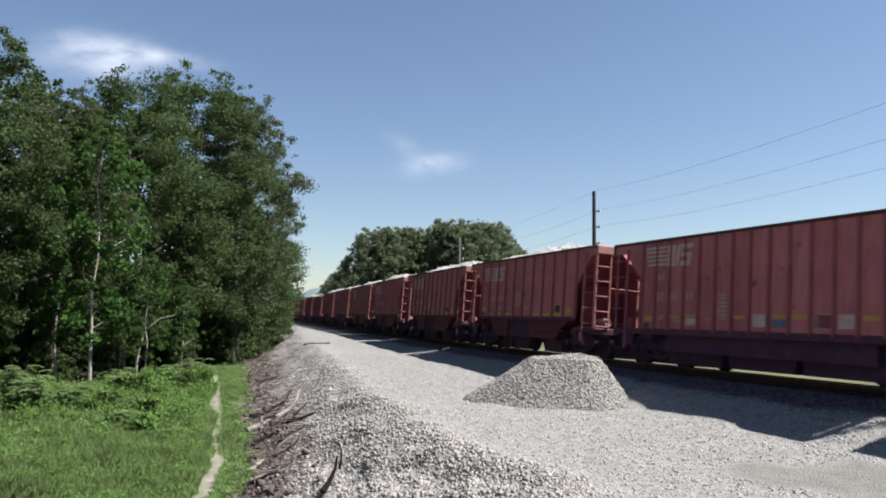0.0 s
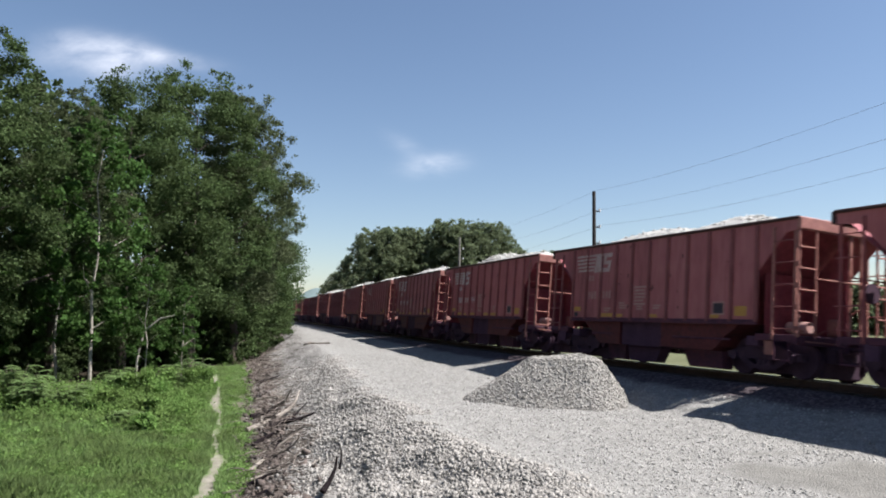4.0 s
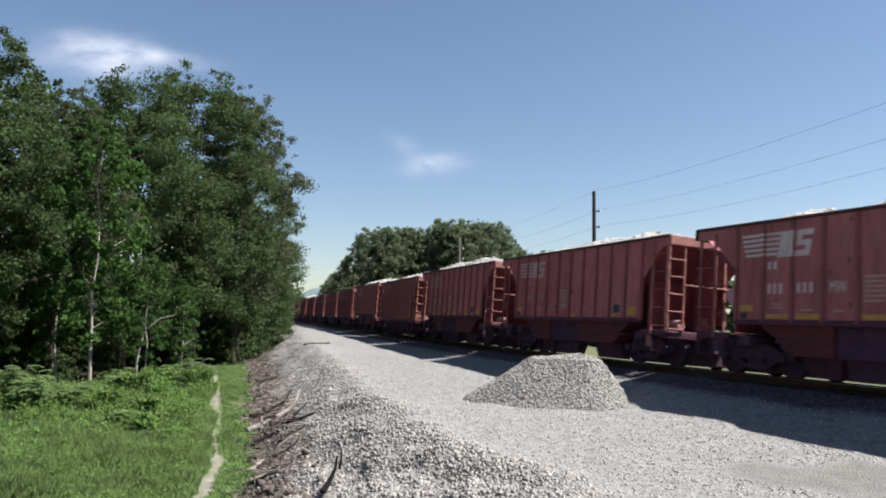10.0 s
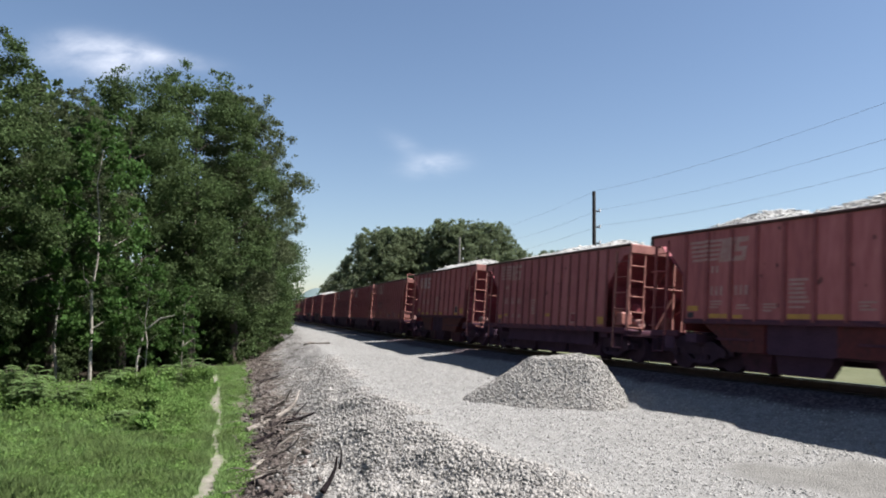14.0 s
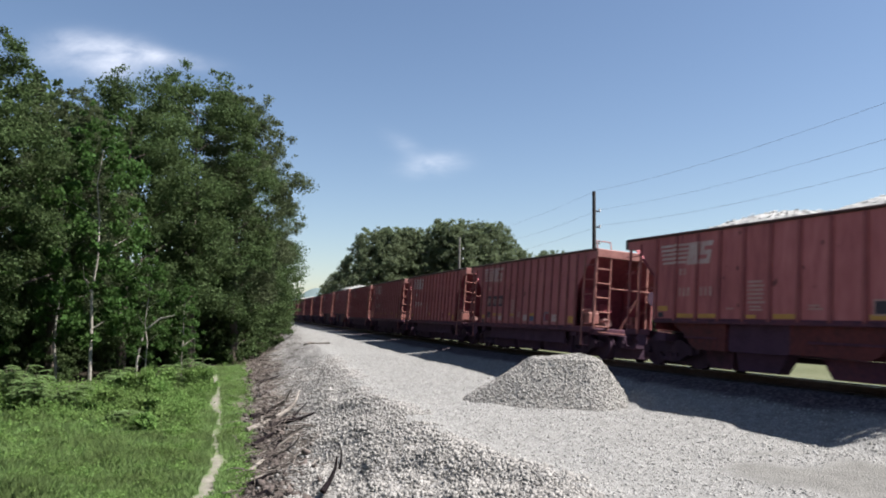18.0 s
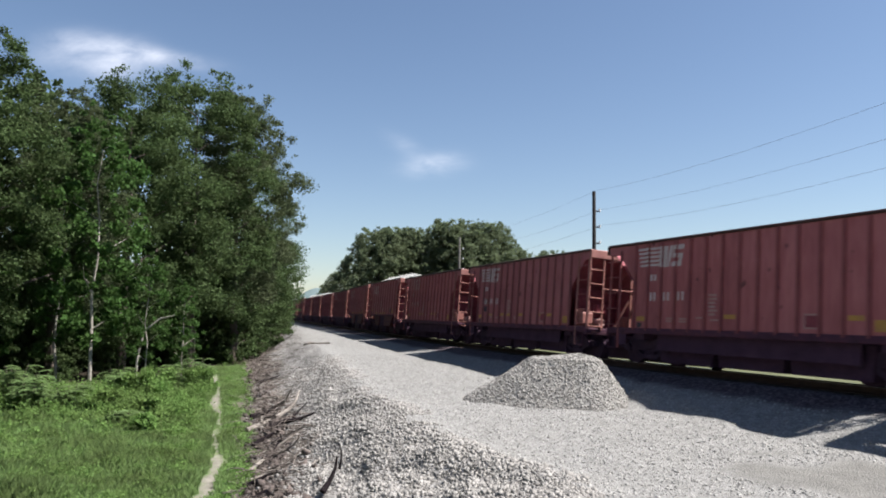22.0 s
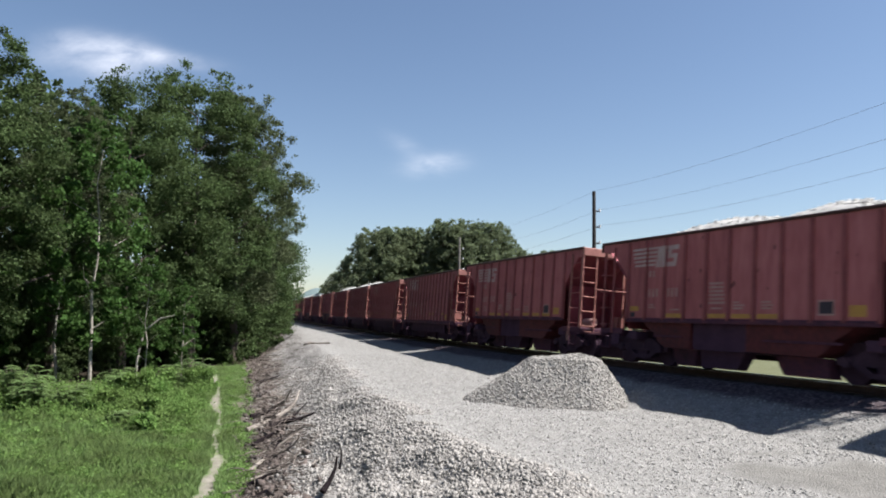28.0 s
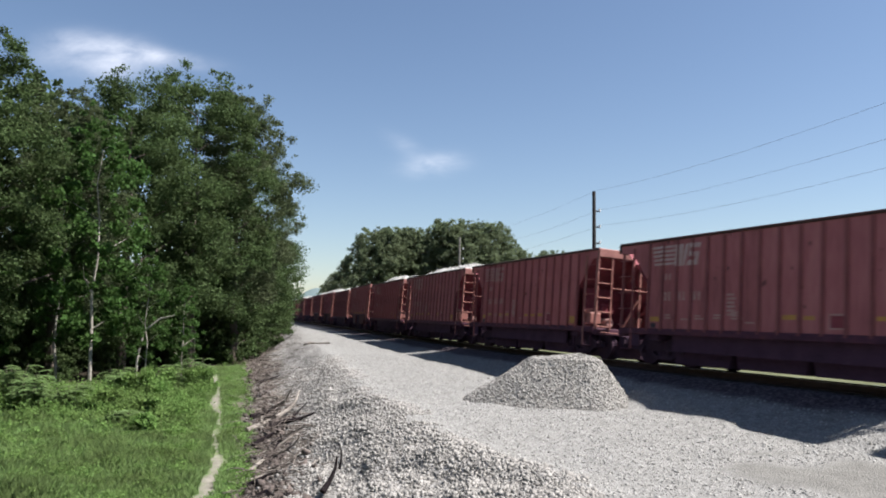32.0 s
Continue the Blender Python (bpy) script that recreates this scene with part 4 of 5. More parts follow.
        if kind == 1 and style == 10:
            for k in (1, 2, 3):
                patch("dark_patch", -4.08 + pitch * k + 0.06, -4.08 + pitch * (k + 1) - 0.06, top - 1.86, top - 1.42, M_BLACK)
            patch("dark_patch", -4.08 + pitch + 0.08, -4.08 + 2 * pitch - 0.08, low + 0.26, low + 0.5, M_BLACK)


# chainage of each car's leading corner at the start, and its kind (0 wide panels, 1 narrow panels)
FRONT = [-3.6, -15.42, -27.12, -39.11, -50.83, -62.73, -74.48, -86.32, -98.45, -110.89, -122.51, -134.37, -146.37, -158.62, -170.59, -182.49, -194.51, -206.42]
KIND = [1, 0, 0, 0, 0, 0, 0, 1, 0, 1, 1, 1, 1, 0, 0, 1, 1, 1]
for _i in range(12):
    FRONT.append(FRONT[-1] - 11.95)
    KIND.append((1, 0, 1, 0, 0, 1, 0, 1, 1, 0, 0, 1)[_i])
FRONT.insert(0, 8.3)
KIND.insert(0, 0)


def car_pose(front, t):
    """Pose of a car with its leading corner at this chainage at the start."""
    f = front + gone(t) + 0.12
    xa, ya, _ = track(f - 1.4, 1.55)
    xb, yb, _ = track(f - 9.2, 1.55)
    yaw = math.atan2(ya - yb, xa - xb)
    return Matrix.Translation(((xa + xb) / 2, (ya + yb) / 2, RAIL - CANT * 1.55)) @ Matrix.Rotation(yaw, 4, "Z") @ Matrix.Rotation(-CANT, 4, "X")


def build_train():
    rng = random.Random(5)
    base = {(k, t): hopper_car(k, t) for k in (0, 1) for t in (0, 1)}
    used, train = set(), []
    for i, (f, k) in enumerate(zip(FRONT, KIND)):
        tone = (0, 0, 0, 1, 0, 1, 0, 0, 1, 0, 1, 0, 1)[i % 13]
        src = base[k, tone]
        if (k, tone) in used:
            car = copy_thing(src, car_pose(f, 0))
        else:
            used.add((k, tone))
            car = src
        train.append(car)
    for i, car in enumerate(train):
        k = KIND[i]
        top = (3.70, 3.59)[k]
        car.matrix_basis = car_pose(FRONT[i], 0)
        lo = new("stone_load", LOADS[(0, 3, 0, 1, 0, 0, 2, 1, 2, 1, 3, 3, 2, 3, 1, 3, 3, 3, 1)[i % 19]])
        lo.parent, lo.matrix_basis = car, pose(0, 0, top - 0.05 - (0.22 if k == 1 and 8 < i < 17 else 0.04), 0, 0, 180 if i % 3 == 1 else 0)
        tagged(lo, "heaped pale crushed stone")
        marks(car, k, i, rng)
        if i == 10:
            part("grab_loop", rods(((5.3, -1.5, top - 0.1), (5.2, -1.5, top + 0.24), 0.02), ((5.2, -1.5, top + 0.24), (5.2, -0.98, top + 0.24), 0.02), ((5.3, -0.98, top - 0.1), (5.2, -0.98, top + 0.24), 0.02)), M_LADDER_LIT, car, "bent steel grab loop")
        tagged(car, "rust red hopper car of pale stone, " + ("wide panels over orange bays" if k == 0 else "narrow ribs and low sill"), "railway car", "hopper cars of the train")
    return train


TRAIN = build_train()


# ---- gravel pile and loose ballast ----
def build_pile():
    pile = new("gravel_pile")
    rng = np.random.RandomState(3)
    cx, cy = 3.45, 18.6
    gx, gy = np.linspace(-3.6, 2.4, 60), np.linspace(-2.3, 2.3, 48)
    xx, yy = np.meshgrid(gx, gy)
    x, y = xx.ravel(), yy.ravel()

    def height(x, y):
        rx = np.where(x < 0.0, x / 2.95, x / 1.19)
        r = np.sqrt(rx ** 2 + (y / 1.9) ** 2) + 0.05 * value_noise(x + 9, y + 9, 0.7, 31)
        h = 1.75 * np.clip(1 - r, -0.2, 1)
        return np.where(h > 1.06, 1.06 + (h - 1.06) * 0.16, h) + 0.03 * value_noise(x, y, 0.3, 32)
    base = -0.47
    z = height(x, y) + base
    w, h = len(gx), len(gy)
    i = (np.arange(h - 1)[:, None] * w + np.arange(w - 1)).ravel()
    me = fast_mesh("mound", np.stack([x + cx, y + cy, z], 1), np.stack([i, i + 1, i + w + 1, i + w], 1), M_GROUNDSTONE)
    me.polygons.foreach_set("use_smooth", np.ones(len(me.polygons), bool))
    o = new("mound", me)
    o.parent = pile
    px, py = rng.uniform(-3.4, 1.6, 17000), rng.uniform(-2.2, 2.2, 17000)
    hz = height(px, py)
    keep = hz > -0.05
    px, py, hz = px[keep], py[keep], hz[keep]
    v, f = stones(np.stack([px + cx, py + cy, hz + base + 0.005], 1), rng.uniform(0.026, 0.062, len(px)), rng)
    o = tagged(new("loose_stone", fast_mesh("loose_stone", v, f, M_STONE)), kind="stuff")
    o.parent = pile
    tagged(pile, "steep pile of grey crushed ballast on the gravel apron", "gravel pile")


def scatter(name, count, area, test, size, material, seed, label, lift=0.0):
    rng = np.random.RandomState(seed)
    x0, x1, y0, y1 = area
    # denser where the camera stands close
    y = y0 * (y1 / y0) ** rng.uniform(0, 1, count)
    x = x0 + (x1 - x0) * rng.uniform(0, 1, count)
    x = x + (y - y0) * -0.24 * (1 if name == "ballast_stone" else 0)
    z, masks = ground_at(x, y)
    keep = test(x, y, masks, rng)
    x, y, z = x[keep], y[keep], z[keep]
    v, f = stones(np.stack([x, y, z + lift], 1), rng.uniform(size[0], size[1], len(x)) * rng.choice([0.7, 1.0, 1.0, 1.4], len(x)), rng)
    return tagged(new(name, fast_mesh(name, v, f, material)), label, "gravel", kind="stuff")


build_pile()
scatter("ballast_stone", 150000, (-5.0, 5.0, 6.0, 32.0), lambda x, y, m, r: (m["coarse"] > r.uniform(0.05, 0.75, len(x))) & (m["turf"] < 0.4) & (r.uniform(0, 1, len(x)) > m["soil"] * 0.75), (0.025, 0.056), M_STONE, 41, "coarse grey limestone ballast on the bank", 0.005)
scatter("gravel_chip", 60000, (-6.0, 10.0, 6.5, 34.0), lambda x, y, m, r: (m["coarse"] < 0.7) & (m["damp"] < 0.35) & (m["turf"] < 0.1) & (beside(x, y)[1] > 0.9), (0.015, 0.04), M_PALE, 42, "fine pale limestone chips on the apron", 0.0)


# ---- dead brush on the bank ----
def tubes(segs, sides=4):
    """Tapered sticks, from rows of two ends and two radii: vertices and faces of one mesh."""
    s = np.asarray(segs, float)
    a, b, r0, r1 = s[:, 0:3], s[:, 3:6], s[:, 6], s[:, 7]
    d = b - a
    d /= np.linalg.norm(d, axis=1)[:, None]
    ref = np.where(np.abs(d[:, 2:3]) < 0.9, np.array([[0, 0, 1.0]]), np.array([[1.0, 0, 0]]))
    u = np.cross(d, ref)
    u /= np.linalg.norm(u, axis=1)[:, None]
    w = np.cross(d, u)
    an = np.arange(sides) * 2 * np.pi / sides
    ring = u[:, None] * np.cos(an)[None, :, None] + w[:, None] * np.sin(an)[None, :, None]
    v = np.concatenate([a[:, None] + ring * r0[:, None, None], b[:, None] + ring * r1[:, None, None]], 1)
    j = np.arange(sides)
    f = np.stack([j, (j + 1) % sides, sides + (j + 1) % sides, sides + j], 1)
    f = (f[None] + (2 * sides) * np.arange(len(s))[:, None, None]).reshape(-1, 4)
    return v.reshape(-1, 3), f


def twig(bm, rng, start, direction, length, r, bends=3, seg=5):
    p, d = Vector(start), Vector(direction).normalized()
    for k in range(bends):
        q = p + d * (length / bends)
        rod(bm, p, q, r * (1 - k / (bends + 1)), r * (1 - (k + 1) / (bends + 1)), seg)
        p, d = q, (d + Vector((rng.uniform(-0.35, 0.35), rng.uniform(-0.35, 0.35), rng.uniform(-0.3, 0.25)))).normalized()


def height_at(x, y):
    return float(ground_at(np.array([float(x)]), np.array([float(y)]))[0][0])


def build_brush():
    rng = np.random.RandomState(9)
    n = 1700
    y = 9.5 * (95 / 9.5) ** rng.uniform(0, 1, n)
    e, f = np.interp(y, EDGE_Y, EDGE_X), np.interp(y, FOOT_Y, FOOT_X)
    q = np.clip(rng.normal(np.interp(y, [10, 14, 25, 40], [0.95, 0.88, 0.80, 0.74]), np.interp(y, [10, 40], [0.09, 0.2])), 0.2, 1.04)
    x = e + (f - e) * q
    z, _ = ground_at(x, y)
    segs = []
    for k in range(n):
        a = rng.uniform(0, 6.28) if rng.uniform() < 0.45 else rng.normal(0.55, 0.45)
        p, d = np.array([x[k], y[k], z[k] + rng.uniform(0.0, 1.0) ** 2 * 0.3]), np.array([math.cos(a), math.sin(a), rng.uniform(-0.15, 0.4)])
        le, r = rng.uniform(0.2, 1.0) / 3 * np.interp(y[k], [11, 18], [0.45, 1.0]), rng.uniform(0.004, 0.016)
        for b in range(3):
            d = d / np.linalg.norm(d)
            t = p + d * le
            segs.append((*p, *t, r * (1 - b / 4), r * (1 - (b + 1) / 4)))
            p, d = t, d + rng.uniform(-0.35, 0.3, 3)
    v, fc = tubes(segs)
    tagged(new("brush", fast_mesh("brush", v, fc, M_BRUSH)), "tangle of dead brown brush and twigs on the bank", "brush", kind="stuff")
    m = 2600
    y = 11.0 * (60 / 11.0) ** rng.uniform(0, 1, m)
    e, f = np.interp(y, EDGE_Y, EDGE_X), np.interp(y, FOOT_Y, FOOT_X)
    x = e + (f - e) * np.clip(rng.normal(0.88, 0.10, m), 0.55, 1.03)
    v, fc = stones(np.stack([x, y, ground_at(x, y)[0] + 0.01], 1), rng.uniform(0.03, 0.15, m) * rng.choice([0.6, 1.0, 1.3], m), rng)
    tagged(new("earth_clod", fast_mesh("earth_clod", v, fc, M_CLOD)), "dark earth clods and roots at the foot of the bank", "dirt", kind="stuff")
    # limbs from end to end, with their radius and whether they are dark and rotten
    limbs = ((-5.6, 23.8, -4.3, 22.7, 0.06, 0), (-4.3, 18.8, -3.25, 19.4, 0.085, 1), (-5.05, 19.5, -4.5, 20.3, 0.085, 0), (-3.8, 15.0, -3.45, 17.3, 0.045, 0), (-3.45, 15.9, -2.8, 15.9, 0.04, 0), 
             (-4.5, 20.4, -3.6, 21.4, 0.07, 0), (-3.6, 14.2, -3.0, 14.9, 0.03, 0), (-6.8, 27.4, -6.2, 28.4, 0.05, 1), (-4.4, 17.6, -3.7, 18.3, 0.07, 1), (-4.0, 16.6, -3.1, 17.3, 0.035, 0), (-5.6, 22.0, -5.0, 22.4, 0.09, 1),
             (-6.3, 25.4, -5.3, 25.4, 0.05, 0), (-7.6, 31.0, -6.5, 31.8, 0.06, 1), (-8.6, 35.0, -7.2, 35.4, 0.06, 0), (-3.4, 13.3, -2.9, 13.7, 0.05, 1), (-3.3, 12.4, -3.0, 12.9, 0.06, 1), (-2.9, 13.9, -2.3, 14.6, 0.03, 0),
             (-5.2, 21.2, -4.2, 20.9, 0.05, 1), (-9.4, 38.5, -8.3, 38.9, 0.07, 1), (-10.4, 42.0, -9.2, 42.6, 0.06, 0), (-3.7, 15.7, -3.4, 16.4, 0.06, 1))
    for x, y, x1, y1, r, rotten in limbs:
        l, a = math.hypot(x1 - x, y1 - y), math.atan2(y1 - y, x1 - x)
        bm = bmesh.new()
        dx, dy = math.cos(a), math.sin(a)
        z0, z1 = height_at(x, y) + r, height_at(x + dx * l, y + dy * l) + r
        twig(bm, random.Random(int(x * 100)), (x, y, z0 + 0.03), (dx * l, dy * l, z1 - z0), l, r, 3, 8)
        if r > 0.08:
            m = Vector((x + dx * l * 0.5, y + dy * l * 0.5, (z0 + z1) / 2 + 0.04))
            twig(bm, random.Random(int(y * 100)), m, (dx * 0.5 - dy * 0.5, dy * 0.5 + dx * 0.5, 0.35), l * 0.5, r * 0.45, 3, 6)
        tagged(part("dead_log", bm, M_ROT if rotten else M_DEAD, None), ("dark rotten limb half buried in the bank" if rotten else "bleached broken limb lying on the ballast bank"), "log", "dead limbs on the bank")
    r2 = random.Random(4)
    x, y = -1.62, 12.2
    z = height_at(x, y)
    branch = new("dark_branch")
    for name, start, way, length, r in (("stem", (x - 0.20, y - 0.50, z - 0.03), (0.22, 0.36, 0.34), 0.62, 0.055), ("fork", (x + 0.0, y - 0.12, z + 0.24), (0.16, 0.2, 0.9), 0.42, 0.024)):
        bm = bmesh.new()
        twig(bm, r2, start, way, length, r, 3, 7)
        part(name, bm, M_ROT, branch)
    tagged(branch, "dark rotten branch stuck in the coarse ballast", "branch")


build_brush()
rng_clod = np.random.RandomState(77)
cx = rng_clod.uniform(-8.0, -6.4, 60)
cy = 42.6 + rng_clod.normal(0, 0.12, 60)
cv, cf = stones(np.stack([cx, cy, ground_at(cx, cy)[0] + 0.02], 1), rng_clod.uniform(0.06, 0.16, 60), rng_clod)
tagged(new("dirt_clod", fast_mesh("dirt_clod", cv, cf, M_BRUSH)), "row of dark dirt clods on the pale gravel", "dirt", kind="stuff")


def build_hill():
    """A low wooded rise far down the line."""
    gx, gy = np.linspace(-260, 60, 64), np.linspace(560, 760, 24)
    xx, yy = np.meshgrid(gx, gy)
    x, y = xx.ravel(), yy.ravel()
    z = 19 * np.exp(-((x + 108) / 26) ** 2) + 9 * np.exp(-((x + 60) / 70) ** 2)
    z = z * np.clip((y - 560) / 60, 0, 1) * np.clip((760 - y) / 60, 0, 1) + value_noise(x, y, 9.0, 91) * 1.6 - 3
    w = len(gx)
    i = (np.arange(len(gy) - 1)[:, None] * w + np.arange(w - 1)).ravel()
    me = fast_mesh("backdrop_hill", np.stack([x, y, z], 1), np.stack([i, i + 1, i + w + 1, i + w], 1), M_HILL)
    tagged(new("backdrop_hill", me), "hazy blue-green wooded hill far down the line", "hill", kind="structure")


build_hill()


# ---- trees ----
def leaf_cloud(rng, centres, radii, count, size, droop=0.3):
    """Leaves round clump centres, each a small folded blade of two triangles."""
    c = np.asarray(centres)
    r = np.asarray(radii)
    wgt = r ** 2
    pick = rng.choice(len(c), count, p=wgt / wgt.sum())
    d = rng.normal(size=(count, 3))
    d /= np.linalg.norm(d, axis=1)[:, None]
    rad = np.minimum(np.abs(rng.normal(0.62, 0.28, count)), 1.1)
    p = c[pick] + d * (r[pick] * rad)[:, None] * np.array([1.0, 1.0, 0.75])
    return leaves_at(rng, p, size)


def leaves_at(rng, p, size):
    """A leaf at each point, a small folded blade of two triangles turned mostly upwards."""
    count = len(p)
    nrm = rng.normal(size=(count, 3)) * 0.7 + np.array([0, 0, 0.6])
    nrm /= np.linalg.norm(nrm, axis=1)[:, None]
    a = np.cross(nrm, rng.normal(size=(count, 3)))
    a /= np.linalg.norm(a, axis=1)[:, None]
    b = np.cross(nrm, a)
    s = (size * rng.uniform(0.55, 1.35, count))[:, None]
    tip, root, l, q = p + a * s, p - a * s * 0.8, p + b * s * 0.55 + nrm * s * 0.15, p - b * s * 0.55 + nrm * s * 0.15
    v = np.stack([root, l, tip, q], 1).reshape(-1, 3)
    return v, np.arange(count * 4).reshape(-1, 4)


def limb_mesh(rng, height, base_r, spread, crown_lo, lean=0.0, limbs=9):
    """A tapered trunk with limbs; returns the mesh and the ends of limbs."""
    bm = bmesh.new()
    p, r, ends, knots = Vector((0, 0, -0.3)), base_r, [], []
    n = 7
    for k in range(n):
        q = Vector((lean * (k + 1) / n * height + rng.uniform(-0.12, 0.12), rng.uniform(-0.12, 0.12), -0.3 + (height * 0.86 + 0.3) * (k + 1) / n))
        r2 = base_r * (1 - 0.86 * (k + 1) / n)
        rod(bm, p, q, r, r2, 8)
        p, r = q, r2
        knots.append((q.copy(), r2))
    ends.append(p)
    for k in range(limbs):
        h = crown_lo + (height * 0.8 - crown_lo) * (k + 0.5) / limbs
        idx = min(n - 1, max(0, int(h / (height * 0.86) * n)))
        o, rr = knots[idx]
        a = k * 2.4 + rng.uniform(-0.4, 0.4)
        le = spread * rng.uniform(0.6, 1.0) * (1.0 - 0.45 * (h - crown_lo) / max(1e-3, height - crown_lo))
        mid = o + Vector((math.cos(a) * le * 0.5, math.sin(a) * le * 0.5, le * 0.3))
        end = mid + Vector((math.cos(a + 0.3) * le * 0.5, math.sin(a + 0.3) * le * 0.5, le * 0.22))
        rod(bm, o, mid, rr * 0.6, rr * 0.35, 6)
        rod(bm, mid, end, rr * 0.35, rr * 0.1, 5)
        ends += [mid, end]
    return bm, ends


def broad_tree(seed, height, spread, crown_lo, leaves, size, leaf, bark=None, base_r=None, clumps=150):
    rng, nrng = random.Random(seed), np.random.RandomState(seed)
    tree = new("tree")
    bm, ends = limb_mesh(rng, height, base_r or height * 0.017, spread, crown_lo)
    part("trunk", bm, bark or M_BARK, tree)
    cs, rs = [], []
    for k in range(clumps):
        u = (k + rng.random()) / clumps
        prof = math.sin(math.pi * min(1, 0.15 + 0.80 * u)) ** 0.6
        a = k * 2.39996 + rng.uniform(-0.6, 0.6)
        lobe = 1 + 0.16 * math.sin(2 * a + seed) * math.sin(5 * u + seed) + 0.10 * math.sin(5 * a + 2 * seed)
        rr = spread * prof * lobe * rng.uniform(0.25, 0.98) ** 0.55
        cs.append((math.cos(a) * rr, math.sin(a) * rr, crown_lo + (height - 0.4 - crown_lo) * u + rng.uniform(-0.3, 0.3)))
        rs.append(spread * rng.choice((0.11, 0.15, 0.19, 0.24)))
    for k in range(clumps):
        u = rng.uniform(0.05, 1.0)
        prof = math.sin(math.pi * min(1, 0.15 + 0.80 * u)) ** 0.6
        a, rr = rng.uniform(0, 6.28), spread * prof * rng.uniform(0.80, 1.07)
        cs.append((math.cos(a) * rr, math.sin(a) * rr, crown_lo + (height * 1.03 - crown_lo) * u))
        rs.append(spread * rng.uniform(0.05, 0.10))
    v, f = leaf_cloud(nrng, cs, rs, leaves, size)
    o = new("crown", fast_mesh("crown", v, f, leaf))
    o.parent = tree
    return tree


def place_tree(src, x, y, rz, scale, label, group, first, z=None, squash=1.0):
    m = Matrix.Translation((x, y, (height_at(x, y) if z is None else z) - 0.05)) @ Matrix.Rotation(radians(rz), 4, "Z") @ Matrix.Diagonal((scale * squash, scale * squash, scale, 1))
    t = src if first else copy_thing(src, m)
    t.matrix_basis = m
    return tagged(t, label, "tree", group)


def build_trees():
    wood = "trees along the footpath"
    kinds = [broad_tree(1, 15.0, 3.8, 3.0, 60000, 0.078, M_LEAF), broad_tree(2, 15.0, 3.5, 3.8, 58000, 0.074, M_LEAF2), broad_tree(3, 14.0, 4.3, 1.5, 60000, 0.078, M_LEAF),
             broad_tree(4, 15.0, 4.3, 0.8, 11000, 0.21, M_LEAF)]
    used = set()
    rows = ((0, -17.3, 26.5, 10, 0.875), (1, -16.9, 32.0, 80, 0.84), (2, -16.0, 37.0, 150, 1.06), (0, -14.5, 42.5, 200, 1.14), (1, -13.2, 46.5, 300, 1.14), (2, -14.6, 53.0, 20, 1.02),
            (3, -21.5, 37.0, 40, 0.98), (3, -20.8, 30.0, 240, 0.80), (3, -20.0, 45.0, 120, 1.05), (3, -17.8, 60.0, 170, 0.98), (2, -17.3, 73.0, 60, 0.78), (3, -20.8, 88.0, 100, 0.78),
            (3, -24.5, 100.0, 10, 0.85), (3, -26.0, 26.0, 300, 0.9), (3, -29.0, 36.0, 330, 0.95), (3, -27.0, 52.0, 30, 1.0), (3, -24.5, 68.0, 10, 0.95), (3, -29.5, 114.0, 70, 0.9), (3, -35.5, 132.0, 70, 0.9), (3, -42.0, 150.0, 70, 0.9),
            # added unseen trees beside and behind the camera, to block skylight
            (3, -18.5, 19.0, 15, 0.95), (3, -17.5, 11.0, 95, 1.0), (3, -16.5, 3.0, 200, 1.05), (3, -15.5, -5.0, 280, 1.0), (3, -15.0, -13.0, 60, 1.05), (3, -14.0, -21.0, 130, 1.0), (3, -13.0, -29.0, 20, 1.05))
    for k, x, y, rz, s in rows:
        place_tree(kinds[k], x, y, rz, s, ("dense dark green broadleaf tree", "grey-green leafy tree with an airy top", "broad low-branched green tree", "shaded dark green tree deep in the wood or added out of view")[k] + " beside the footpath", wood, k not in used)
        used.add(k)
    # understory shrubs at the wood's edge
    shrub = broad_tree(7, 3.6, 1.7, 0.2, 4500, 0.10, M_LEAF, base_r=0.05, clumps=46)
    rng, first = random.Random(12), True
    for k in range(26):
        y = 24 + 2.3 * k + rng.uniform(-1, 1)
        x = np.interp(y, [24, 36, 48, 85], [-15.5, -14.6, -13.4, -21.5]) - rng.uniform(0.0, 2.6) - (3.5 if k % 3 == 0 else 0)
        turn, size = rng.uniform(0, 360), rng.uniform(0.7, 1.35)
        if y < 30:
            continue
        if y < 42:
            size *= 0.55
        place_tree(shrub, x, y, turn, size, "dark leafy shrub under the trees", "shrubs at the wood's edge", first)
        first = False
    for x, y, s in ((-13.2, 46.5, 0.9), (-14.6, 50.0, 1.2), (-12.6, 53.0, 0.9), (-15.6, 55.0, 1.3), (-14.0, 58.0, 1.1), (-16.5, 66.0, 1.3), (-18.5, 74.0, 1.2), (-21.0, 84.0, 1.3), (-23.5, 96.0, 1.3)):
        place_tree(shrub, x, y, rng.uniform(0, 360), s, "leafy shrub closing the end of the footpath", "shrubs at the wood's edge", False)
    for k in range(16):
        y = 24.5 + 1.5 * k
        place_tree(shrub, np.interp(y, [24, 48], [-20.5, -17.2]) - rng.uniform(0, 1.6), y, rng.uniform(0, 360), rng.uniform(0.9, 1.4), "shaded shrub deep in the wood", "shrubs at the wood's edge", False)
    # locust saplings in front
    sap = broad_tree(9, 8.5, 1.7, 1.7, 8500, 0.085, M_LEAF3, M_PALEBARK, base_r=0.07, clumps=70)
